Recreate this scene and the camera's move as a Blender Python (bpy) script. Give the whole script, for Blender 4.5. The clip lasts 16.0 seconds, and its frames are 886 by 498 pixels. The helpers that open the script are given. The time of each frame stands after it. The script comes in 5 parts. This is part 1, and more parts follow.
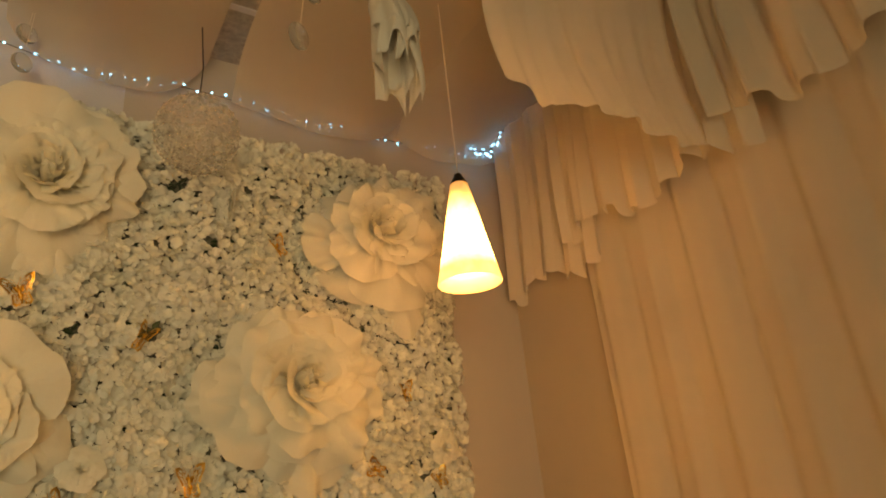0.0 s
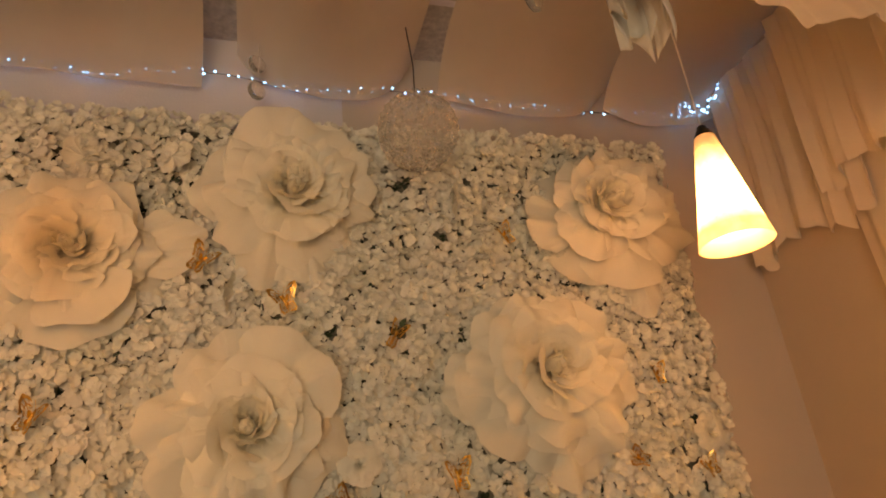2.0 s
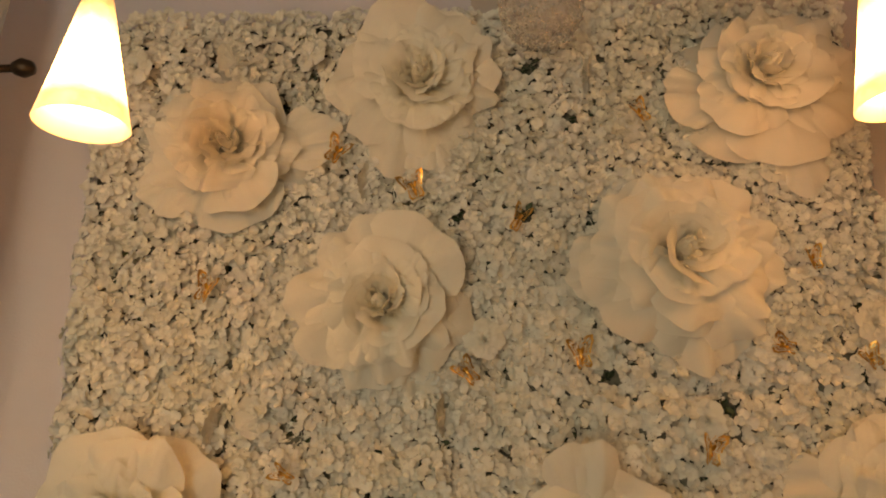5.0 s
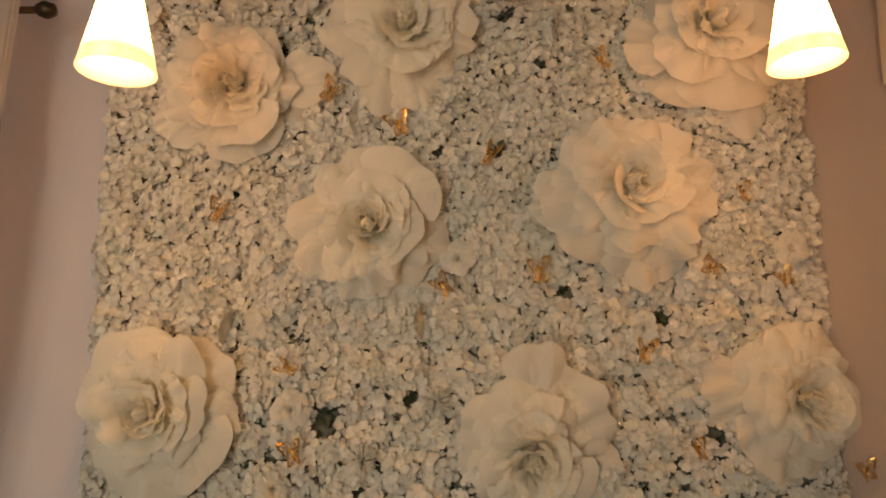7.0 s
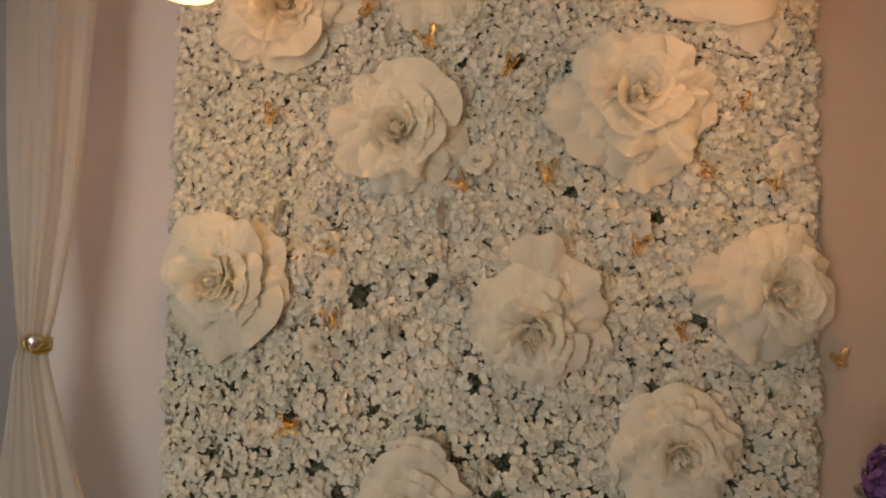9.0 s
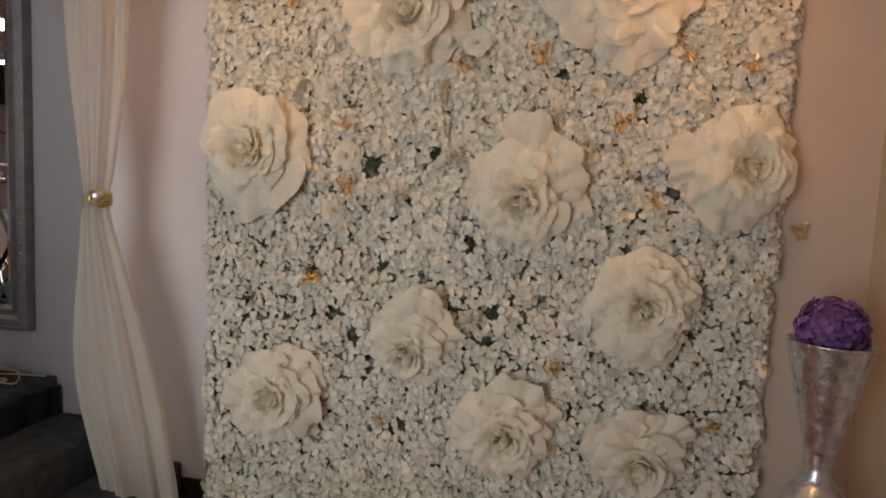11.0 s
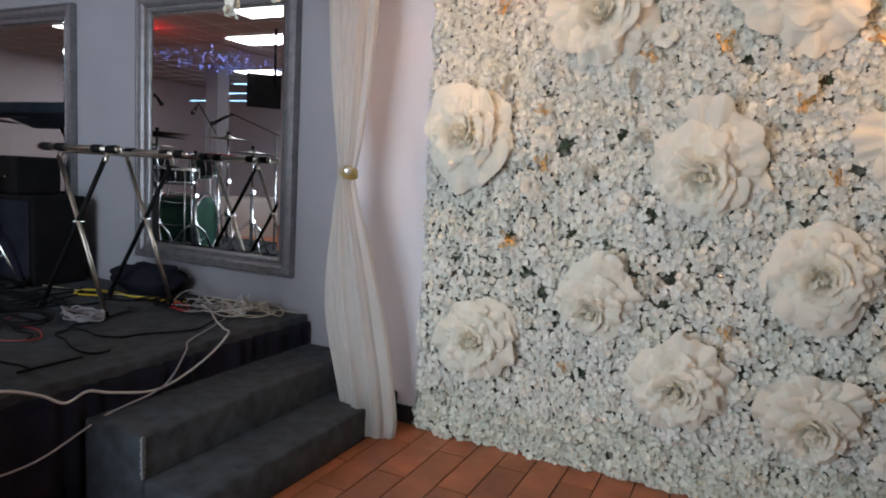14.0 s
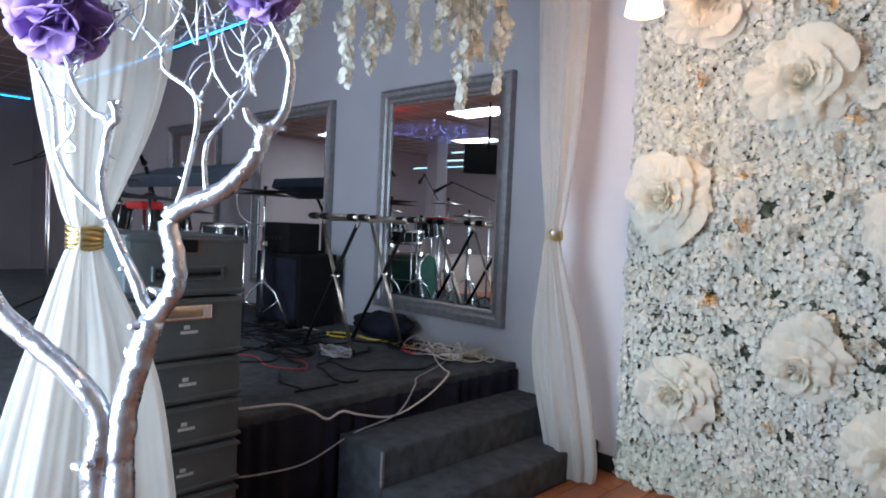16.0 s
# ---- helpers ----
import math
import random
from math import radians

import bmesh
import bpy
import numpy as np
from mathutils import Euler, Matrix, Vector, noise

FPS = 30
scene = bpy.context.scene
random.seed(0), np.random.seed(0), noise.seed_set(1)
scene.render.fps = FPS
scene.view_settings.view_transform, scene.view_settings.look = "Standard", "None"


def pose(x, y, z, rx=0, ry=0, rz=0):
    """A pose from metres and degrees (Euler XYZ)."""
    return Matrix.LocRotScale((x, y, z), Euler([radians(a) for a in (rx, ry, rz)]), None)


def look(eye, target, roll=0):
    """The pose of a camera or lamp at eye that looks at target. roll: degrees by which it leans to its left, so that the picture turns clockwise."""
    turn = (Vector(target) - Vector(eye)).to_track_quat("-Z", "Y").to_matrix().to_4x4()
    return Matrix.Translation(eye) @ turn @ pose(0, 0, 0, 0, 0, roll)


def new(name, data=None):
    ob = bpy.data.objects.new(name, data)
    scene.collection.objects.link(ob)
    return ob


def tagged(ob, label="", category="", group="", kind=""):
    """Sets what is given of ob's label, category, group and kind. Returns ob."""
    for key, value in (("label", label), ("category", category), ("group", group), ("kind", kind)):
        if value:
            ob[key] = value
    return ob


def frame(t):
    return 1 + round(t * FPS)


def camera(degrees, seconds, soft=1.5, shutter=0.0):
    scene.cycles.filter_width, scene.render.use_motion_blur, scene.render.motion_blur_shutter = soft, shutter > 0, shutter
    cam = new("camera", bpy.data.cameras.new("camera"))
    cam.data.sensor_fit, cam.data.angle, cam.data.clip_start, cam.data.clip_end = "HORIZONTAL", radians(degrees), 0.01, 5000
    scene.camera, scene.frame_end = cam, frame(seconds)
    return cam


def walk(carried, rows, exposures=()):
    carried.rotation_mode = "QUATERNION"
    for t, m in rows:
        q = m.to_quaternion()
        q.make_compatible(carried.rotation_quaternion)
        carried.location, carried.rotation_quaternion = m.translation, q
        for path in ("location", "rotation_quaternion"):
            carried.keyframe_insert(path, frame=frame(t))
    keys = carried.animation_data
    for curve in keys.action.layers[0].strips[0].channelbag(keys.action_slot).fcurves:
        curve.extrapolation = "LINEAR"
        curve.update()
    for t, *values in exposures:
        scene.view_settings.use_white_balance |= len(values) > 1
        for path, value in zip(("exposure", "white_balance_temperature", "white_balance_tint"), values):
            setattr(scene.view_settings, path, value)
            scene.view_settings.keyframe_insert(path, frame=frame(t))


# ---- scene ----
cam = camera(69.1, 16.0, soft=1.9)
PATH = [
    (0, (1.073, -2.045, 1.945), (2.106, -0.509, 2.702), -5.8),
    (0.5, (1.022, -1.994, 1.952), (1.915, -0.383, 2.731), -5.1),
    (1, (0.981, -1.946, 1.952), (1.747, -0.283, 2.757), -5.1),
    (1.5, (0.943, -1.902, 1.952), (1.625, -0.204, 2.76), -6.1),
    (2, (0.94, -1.87, 1.953), (1.496, -0.123, 2.753), -6.2),
    (2.5, (0.973, -1.863, 1.954), (1.378, -0.066, 2.732), -5.5),
    (3, (1.004, -1.868, 1.966), (1.262, -0.035, 2.722), -4.2),
    (3.5, (1.032, -1.865, 1.953), (1.188, -0.01, 2.683), -3.4),
    (4, (1.069, -1.869, 1.936), (1.132, 0.014, 2.609), -2.5),
    (4.5, (1.095, -1.873, 1.919), (1.092, 0.034, 2.522), -1.7),
    (6.8, (1.104, -2.149, 1.83), (1.148, -0.179, 2.172), -0.8),
    (7, (1.143, -2.18, 1.827), (1.16, -0.206, 2.149), -0.9),
    (7.5, (1.231, -2.262, 1.796), (1.179, -0.281, 2.066), -0.2),
    (8, (1.261, -2.334, 1.773), (1.14, -0.346, 1.957), 0.7),
    (8.2, (1.276, -2.356, 1.757), (1.113, -0.369, 1.925), 0.7),
    (10.5, (1.461, -2.704, 1.582), (1.239, -0.719, 1.465), 1.6),
    (11, (1.525, -2.761, 1.545), (1.215, -0.794, 1.355), 2.6),
    (11.5, (1.519, -2.809, 1.532), (1.061, -0.88, 1.273), 2.4),
    (12, (1.489, -2.882, 1.509), (0.936, -0.985, 1.203), 2.1),
    (12.5, (1.498, -2.977, 1.475), (0.91, -1.093, 1.148), 2.5),
    (13, (1.517, -3.074, 1.454), (0.905, -1.198, 1.128), 3.0),
    (13.5, (1.548, -3.151, 1.446), (0.862, -1.292, 1.176), 3.6),
    (14, (1.636, -3.23, 1.444), (0.785, -1.433, 1.22), 3.2),
    (14.5, (1.687, -3.315, 1.446), (0.658, -1.61, 1.267), 2.6),
    (15, (1.713, -3.399, 1.45), (0.532, -1.792, 1.292), 2.4),
    (15.5, (1.783, -3.497, 1.443), (0.489, -1.976, 1.343), 2.3),
    (16, (1.867, -3.562, 1.472), (0.482, -2.121, 1.394), 2.6),
]
walk(cam, [(t, look(eye, target, roll)) for t, eye, target, roll in PATH], exposures=[(0, -0.87, 42000, 10), (1, -0.92, 31000, 26), (3.3, -0.96, 17800, 23), (4.5, -1.0, 15800, 14), (7, -0.88, 12100, 19), (8.2, -0.80, 10900, 18), (10.5, -0.60, 8500, 12), (11.5, -0.48, 7900, 18), (12.5, -0.26, 7400, 16), (14.5, 0.10, 6250, 8), (16, 0.28, 5950, 7)])

# ---- world and light ----
world = bpy.data.worlds.new("hall_world")
scene.world = world
world.use_nodes = True
sky = world.node_tree.nodes.new("ShaderNodeTexSky")
sky.sky_type, sky.sun_disc, sky.sun_elevation, sky.sun_rotation = "NISHITA", False, radians(40), radians(200)
world.node_tree.links.new(sky.outputs[0], world.node_tree.nodes["Background"].inputs[0])
world.node_tree.nodes["Background"].inputs[1].default_value = 0.08


def lamp(name, kind, m, energy, color, size=(0.1, 0.1), spread=180):
    data = bpy.data.lights.new(name, kind)
    data.energy, data.color = energy, color
    if kind == "AREA":
        data.shape, data.size, data.size_y, data.spread = "RECTANGLE", size[0], size[1], radians(spread)
    else:
        data.shadow_soft_size = size[0]
    ob = new(name, data)
    ob.matrix_world = m
    return ob


# daylight through the street window, the hall's ceiling panels, the pendants' bulbs
lamp("window_daylight", "AREA", look((-0.30, -4.53, 1.50), (-1.65, 0, 2.1)), 122, (0.78, 0.89, 1.0), (1.85, 2.2), 150)
lamp("ceiling_panel_light", "AREA", look((-6.05, -5.56, 3.56), (-6.05, -5.56, 0)), 70, (0.95, 0.97, 1.0), (1.2, 0.6))
lamp("red_stage_glow", "POINT", pose(-7.5, -4.3, 3.36), 9, (1.0, 0.03, 0.04), (0.06, 0.06))
for bulb_x, bulb_y, bulb_z in ((0.39, -0.74, 2.54), (2.052, -0.705, 2.557)):
    lamp("pendant_bulb", "POINT", pose(bulb_x, bulb_y, bulb_z), 9, (1.0, 0.50, 0.20), (0.05, 0.05))


# ---- materials ----
def mat(name, color, rough=0.6, metal=0.0, vary=0.12, scale=8.0, bump=0.0, bump_scale=60.0, island=0.0, obj=0.0, trans=0.0, sheen=0.0, second=None, spec=0.5):
    m = bpy.data.materials.new(name)
    m.use_nodes = True
    nt = m.node_tree
    n, l = nt.nodes, nt.links
    p = n["Principled BSDF"]
    p.inputs["Roughness"].default_value = rough
    p.inputs["Metallic"].default_value = metal
    p.inputs["Specular IOR Level"].default_value = spec
    tc = n.new("ShaderNodeTexCoord")
    no = n.new("ShaderNodeTexNoise")
    no.inputs["Scale"].default_value, no.inputs["Detail"].default_value = scale, 5
    l.new(tc.outputs["Object"], no.inputs["Vector"])
    mix = n.new("ShaderNodeMix")
    mix.data_type = "RGBA"
    dark = [c * (1 - vary) for c in color] if second is None else list(second)
    lite = [min(1, c * (1 + vary * 0.5)) for c in color]
    mix.inputs["A"].default_value, mix.inputs["B"].default_value = (*dark, 1), (*lite, 1)
    ramp = n.new("ShaderNodeMapRange")
    ramp.inputs["From Min"].default_value, ramp.inputs["From Max"].default_value = 0.3, 0.7
    l.new(no.outputs["Fac"], ramp.inputs["Value"])
    l.new(ramp.outputs[0], mix.inputs["Factor"])
    last = mix.outputs["Result"]
    for on, src, out in ((island, "ShaderNodeNewGeometry", "Random Per Island"), (obj, "ShaderNodeObjectInfo", "Random")):
        if on:
            g = n.new(src)
            hsv = n.new("ShaderNodeHueSaturation")
            r = n.new("ShaderNodeMapRange")
            r.inputs["To Min"].default_value, r.inputs["To Max"].default_value = 1 - on, 1 + on * 0.4
            l.new(g.outputs[out], r.inputs["Value"])
            l.new(r.outputs[0], hsv.inputs["Value"])
            l.new(last, hsv.inputs["Color"])
            last = hsv.outputs[0]
    l.new(last, p.inputs["Base Color"])
    if bump:
        nb = n.new("ShaderNodeTexNoise")
        nb.inputs["Scale"].default_value, nb.inputs["Detail"].default_value = bump_scale, 6
        l.new(tc.outputs["Object"], nb.inputs["Vector"])
        b = n.new("ShaderNodeBump")
        b.inputs["Strength"].default_value, b.inputs["Distance"].default_value = bump, 0.01
        l.new(nb.outputs["Fac"], b.inputs["Height"])
        l.new(b.outputs[0], p.inputs["Normal"])
        rr = n.new("ShaderNodeMapRange")
        rr.inputs["To Min"].default_value, rr.inputs["To Max"].default_value = max(0, rough - 0.12), min(1, rough + 0.1)
        l.new(nb.outputs["Fac"], rr.inputs["Value"])
        l.new(rr.outputs[0], p.inputs["Roughness"])
    if sheen:
        p.inputs["Sheen Weight"].default_value = sheen
    if trans:
        t = n.new("ShaderNodeBsdfTranslucent")
        l.new(last, t.inputs["Color"])
        ms = n.new("ShaderNodeMixShader")
        ms.inputs[0].default_value = trans
        l.new(p.outputs[0], ms.inputs[1])
        l.new(t.outputs[0], ms.inputs[2])
        l.new(ms.outputs[0], n["Material Output"].inputs[0])
    return m


def glow(name, color, strength):
    m = bpy.data.materials.new(name)
    m.use_nodes = True
    p = m.node_tree.nodes["Principled BSDF"]
    p.inputs["Base Color"].default_value = (*[c * 0.8 for c in color], 1)
    p.inputs["Emission Color"].default_value = (*color, 1)
    p.inputs["Emission Strength"].default_value = strength
    return m


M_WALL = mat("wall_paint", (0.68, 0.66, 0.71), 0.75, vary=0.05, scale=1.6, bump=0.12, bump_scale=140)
# same north wall by the corner; the pendants' warmth is put into its colour
M_WALL_W = mat("lamp_warmed_wall", (0.58, 0.51, 0.46), 0.75, vary=0.05, scale=1.6, bump=0.12, bump_scale=140)
# darker than M_WALL: shade on the stage walls and columns put into the grey
M_WALL_S = mat("shaded_wall_grey", (0.32, 0.32, 0.36), 0.75, vary=0.07, scale=1.6, bump=0.12, bump_scale=140)
M_WALL_R = mat("warm_wall_paint", (0.55, 0.46, 0.37), 0.75, vary=0.06, scale=1.6, bump=0.12, bump_scale=140)
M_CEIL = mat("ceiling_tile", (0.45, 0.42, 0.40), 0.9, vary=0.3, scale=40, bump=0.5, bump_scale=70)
M_PLANK = mat("terracotta_plank", (0.36, 0.125, 0.055), 0.38, vary=0.35, scale=5, bump=0.25, bump_scale=18, obj=0.22)
M_GROUT = mat("grout", (0.06, 0.045, 0.035), 0.9, vary=0.3, scale=30)
M_CARPET = mat("charcoal_carpet", (0.047, 0.058, 0.072), 0.95, vary=0.5, scale=14, bump=0.9, bump_scale=260)
M_SKIRT = mat("black_cloth", (0.014, 0.015, 0.025), 0.85, vary=0.3, scale=6, bump=0.2, spec=0.1)
M_BASE = mat("black_rubber", (0.01, 0.01, 0.011), 0.5, vary=0.3)
M_FLORET = mat("white_silk_petal", (0.88, 0.875, 0.83), 0.7, vary=0.05, scale=6, island=0.16, trans=0.16, spec=0.3, second=(0.85, 0.855, 0.77))
M_FLORET_G = mat("greenish_silk_petal", (0.85, 0.86, 0.76), 0.7, vary=0.1, scale=6, island=0.18, trans=0.16, spec=0.3)
M_LEAF = mat("silk_leaf", (0.035, 0.06, 0.025), 0.55, vary=0.5, scale=20, island=0.5)
M_BACK = mat("flower_backing", (0.20, 0.20, 0.16), 0.9, vary=0.5, scale=30, bump=0.6)
M_ROSE = mat("foam_petal", (0.98, 0.955, 0.865), 0.7, vary=0.02, scale=5, bump=0.04, bump_scale=30, obj=0.03, trans=0.34, spec=0.25)
M_GOLD = mat("gold_foil", (0.86, 0.54, 0.20), 0.3, 1.0, vary=0.25, scale=25)
M_SILVER = mat("silver_leaf", (0.74, 0.78, 0.87), 0.30, 0.9, vary=0.3, scale=30, bump=0.6, bump_scale=24)
M_CHROME = mat("chrome", (0.80, 0.81, 0.83), 0.26, 1.0, vary=0.1)
M_DARKMETAL = mat("dark_metal", (0.06, 0.05, 0.04), 0.4, 0.9, vary=0.3)
M_SHEER = mat("white_sheer", (0.78, 0.77, 0.74), 0.75, vary=0.05, scale=4, bump=0.08, bump_scale=200, trans=0.45, sheen=0.2)
M_DRAPE = mat("ivory_drape", (0.90, 0.82, 0.72), 0.75, vary=0.05, scale=3, bump=0.05, bump_scale=160, trans=0.45, sheen=0.2)
M_FRAME = mat("pewter_frame", (0.22, 0.22, 0.24), 0.42, 0.6, vary=0.22, scale=18, bump=0.3, bump_scale=50)
M_CASE = mat("grey_molded_plastic", (0.054, 0.068, 0.077), 0.5, vary=0.25, scale=7, bump=0.3, bump_scale=120)
M_PRINT = mat("worn_white_print", (0.45, 0.46, 0.47), 0.6, vary=0.3, scale=60)
M_PURPLE = mat("purple_silk", (0.46, 0.30, 0.72), 0.6, vary=0.35, scale=10, obj=0.2, trans=0.15)
M_BLACK = mat("black_plastic", (0.008, 0.008, 0.009), 0.6, vary=0.3, bump=0.1, spec=0.08)
M_MIRROR = bpy.data.materials.new("mirror_silver")
M_MIRROR.use_nodes = True
for key, value in (("Base Color", (0.86, 0.88, 0.88, 1)), ("Metallic", 1.0), ("Roughness", 0.015)):
    M_MIRROR.node_tree.nodes["Principled BSDF"].inputs[key].default_value = value
M_GLASS = bpy.data.materials.new("clear_acrylic")
M_GLASS.use_nodes = True
for key, value in (("Transmission Weight", 0.85), ("Roughness", 0.12), ("IOR", 1.3), ("Base Color", (0.9, 0.88, 0.85, 1))):
    M_GLASS.node_tree.nodes["Principled BSDF"].inputs[key].default_value = value
M_VOILE = mat("ivory_voile", (0.80, 0.71, 0.61), 0.8, vary=0.06, scale=3, bump=0.06, bump_scale=160, trans=0.3)
M_BALL = mat("frosted_ball", (0.90, 0.87, 0.83), 0.35, vary=0.15, scale=60, bump=0.5, bump_scale=90, trans=0.6)
for m_, amount in ((M_VOILE, 0.28), (M_BALL, 0.72), (M_SHEER, 0.4)):
    nt_ = m_.node_tree
    out_ = nt_.nodes["Material Output"]
    src_ = out_.inputs[0].links[0].from_socket
    tr_, mx_ = nt_.nodes.new("ShaderNodeBsdfTransparent"), nt_.nodes.new("ShaderNodeMixShader")
    mx_.inputs[0].default_value = amount
    nt_.links.new(src_, mx_.inputs[1])
    nt_.links.new(tr_.outputs[0], mx_.inputs[2])
    nt_.links.new(mx_.outputs[0], out_.inputs[0])
M_TIE = mat("brass_tie", (0.62, 0.52, 0.24), 0.3, 1.0, vary=0.25, scale=25)
M_LED = glow("fairy_led", (0.06, 0.34, 1.0), 20)
M_SATIN = mat("white_satin", (0.88, 0.85, 0.79), 0.45, vary=0.04, scale=4, bump=0.05, bump_scale=120, trans=0.4, sheen=0.2)
M_STRIP = glow("blue_strip", (0.05, 0.42, 1.0), 5)
M_PANEL = glow("troffer_diffuser", (0.95, 0.97, 1.0), 7)


# ---- mesh helpers ----
def shaded(me, smooth):
    me.polygons.foreach_set("use_smooth", [smooth] * len(me.polygons))
    return me


def mesh_of(name, bm, material, smooth=False):
    me = bpy.data.meshes.new(name)
    bmesh.ops.recalc_face_normals(bm, faces=bm.faces)
    bm.to_mesh(me)
    bm.free()
    me.materials.append(material)
    return shaded(me, smooth)


def raw(name, verts, faces, material, smooth=False):
    me = bpy.data.meshes.new(name)
    me.from_pydata(verts, [], faces)
    me.materials.append(material)
    return shaded(me, smooth)


def part(name, me, parent, label="", m=None, kind=""):
    ob = new(name, me)
    ob.parent = parent
    if m is not None:
        ob.matrix_basis = m
    return tagged(ob, label=label, kind=kind)


def thing(name, label, category, group="", m=None, kind=""):
    ob = new(name)
    ob.empty_display_size = 0.05
    if m is not None:
        ob.matrix_basis = m
    return tagged(ob, label, category, group, kind)


def solo(name, me, label, category, group="", m=None, kind=""):
    ob = new(name, me)
    if m is not None:
        ob.matrix_basis = m
    return tagged(ob, label, category, group, kind)


def add_box(bm, x0, x1, y0, y1, z0, z1, bevel=0.0):
    r = bmesh.ops.create_cube(bm, size=1.0)
    for v in r["verts"]:
        v.co = Vector(((x0 + x1) / 2 + v.co.x * (x1 - x0), (y0 + y1) / 2 + v.co.y * (y1 - y0), (z0 + z1) / 2 + v.co.z * (z1 - z0)))
    if bevel:
        es = list({e for v in r["verts"] for e in v.link_edges})
        bmesh.ops.bevel(bm, geom=es, offset=bevel, segments=2, affect="EDGES", profile=0.6)
    return bm


def box(x0, x1, y0, y1, z0, z1, bevel=0.0):
    return add_box(bmesh.new(), x0, x1, y0, y1, z0, z1, bevel)


def add_tube(bm, pts, radii, seg=8, cap=True):
    """A tube through the points, tapering."""
    pts = [Vector(p) for p in pts]
    if not hasattr(radii, "__len__"):
        radii = [radii] * len(pts)
    rings = []
    up = Vector((0.31, 0.2, 0.93))
    for i, p in enumerate(pts):
        d = (pts[min(i + 1, len(pts) - 1)] - pts[max(i - 1, 0)]).normalized()
        a = d.cross(up)
        if a.length < 0.1:
            a = d.cross(Vector((1, 0, 0)))
        a.normalize()
        b = d.cross(a)
        rings.append([bm.verts.new(p + radii[i] * (math.cos(2 * math.pi * k / seg) * a + math.sin(2 * math.pi * k / seg) * b)) for k in range(seg)])
    for r0, r1 in zip(rings, rings[1:]):
        for k in range(seg):
            bm.faces.new((r0[k], r0[(k + 1) % seg], r1[(k + 1) % seg], r1[k]))
    if cap:
        bm.faces.new(rings[0])
        bm.faces.new(rings[-1])
    return bm


def tube(pts, radii, seg=8):
    return add_tube(bmesh.new(), pts, radii, seg)


def smooth_path(pts, steps=6):
    """Catmull-Rom points through the given ones."""
    p = [Vector(q) for q in pts]
    p = [2 * p[0] - p[1]] + p + [2 * p[-1] - p[-2]]
    out = []
    for i in range(1, len(p) - 2):
        for k in range(steps):
            t = k / steps
            out.append(0.5 * (2 * p[i] + (p[i + 1] - p[i - 1]) * t + (2 * p[i - 1] - 5 * p[i] + 4 * p[i + 1] - p[i + 2]) * t * t + (3 * p[i] - p[i - 1] - 3 * p[i + 1] + p[i + 2]) * t ** 3))
    return out + [p[-2]]


def lathe(profile, seg=32):
    """A turned body from (radius, height) pairs."""
    bm = bmesh.new()
    rings = [[bm.verts.new((r * math.cos(2 * math.pi * k / seg), r * math.sin(2 * math.pi * k / seg), z)) for k in range(seg)] for r, z in profile]
    for a, b in zip(rings, rings[1:]):
        for k in range(seg):
            bm.faces.new((a[k], a[(k + 1) % seg], b[(k + 1) % seg], b[k]))
    return bm


def sheet(rows, thick=0.0):
    """Vertices and faces of a grid; with a thickness, closed at its rim."""
    h, w = len(rows), len(rows[0])
    verts = [Vector(p) for r in rows for p in r]
    faces = [(i * w + j, i * w + j + 1, (i + 1) * w + j + 1, (i + 1) * w + j) for i in range(h - 1) for j in range(w - 1)]
    if thick:
        nrm = [Vector((0, 0, 0)) for _ in verts]
        for f in faces:
            n = (verts[f[1]] - verts[f[0]]).cross(verts[f[3]] - verts[f[0]])
            for i in f:
                nrm[i] += n
        k = len(verts)
        back = [v - thick * n.normalized() for v, n in zip(verts, nrm)]
        rim = [j for j in range(w)] + [i * w + w - 1 for i in range(1, h)] + [(h - 1) * w + j for j in range(w - 2, -1, -1)] + [i * w for i in range(h - 2, 0, -1)]
        faces = faces + [tuple(k + i for i in reversed(f)) for f in faces] + [(b, a, a + k, b + k) for a, b in zip(rim, rim[1:] + rim[:1])]
        verts = verts + back
    return verts, faces


# ---- the hall ----
CEIL = 3.60


def slab(name, x0, x1, y0, y1, z0, z1, material, label, category):
    return solo(name, mesh_of(name, box(x0, x1, y0, y1, z0, z1), material), label, category, kind="structure")


slab("wall_north_corner", 1.22, 2.80, 0.0, 0.15, 0, CEIL, M_WALL_W, "plaster wall in the corner, warm lamp light put into its beige", "wall")
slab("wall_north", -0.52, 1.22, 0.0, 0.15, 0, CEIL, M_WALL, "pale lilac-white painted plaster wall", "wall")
slab("wall_north_stage", -13.0, -0.52, 0.0, 0.15, 0, CEIL, M_WALL_S, "plaster wall behind the stage, its shade put into the grey", "wall")
slab("wall_east", 2.80, 2.95, -4.75, 0.15, 0, CEIL, M_WALL_R, "warm beige painted plaster wall", "wall")
slab("wall_west_stage", -13.15, -13.0, -3.0, 0.15, 0, CEIL, M_WALL_S, "plaster wall beside the stage, its shade put into the grey", "wall")
slab("wall_west", -13.15, -13.0, -12.15, -3.0, 0, CEIL, M_WALL, "white painted plaster wall", "wall")
slab("wall_south_hall", -13.0, -1.8, -12.15, -12.0, 0, CEIL, M_WALL, "white painted plaster wall", "wall")
slab("wall_bay", -1.8, -1.65, -12.15, -4.75, 0, CEIL, M_WALL, "white painted plaster wall", "wall")
wall_s = thing("wall_south", "white painted wall with a street window", "wall", kind="structure")
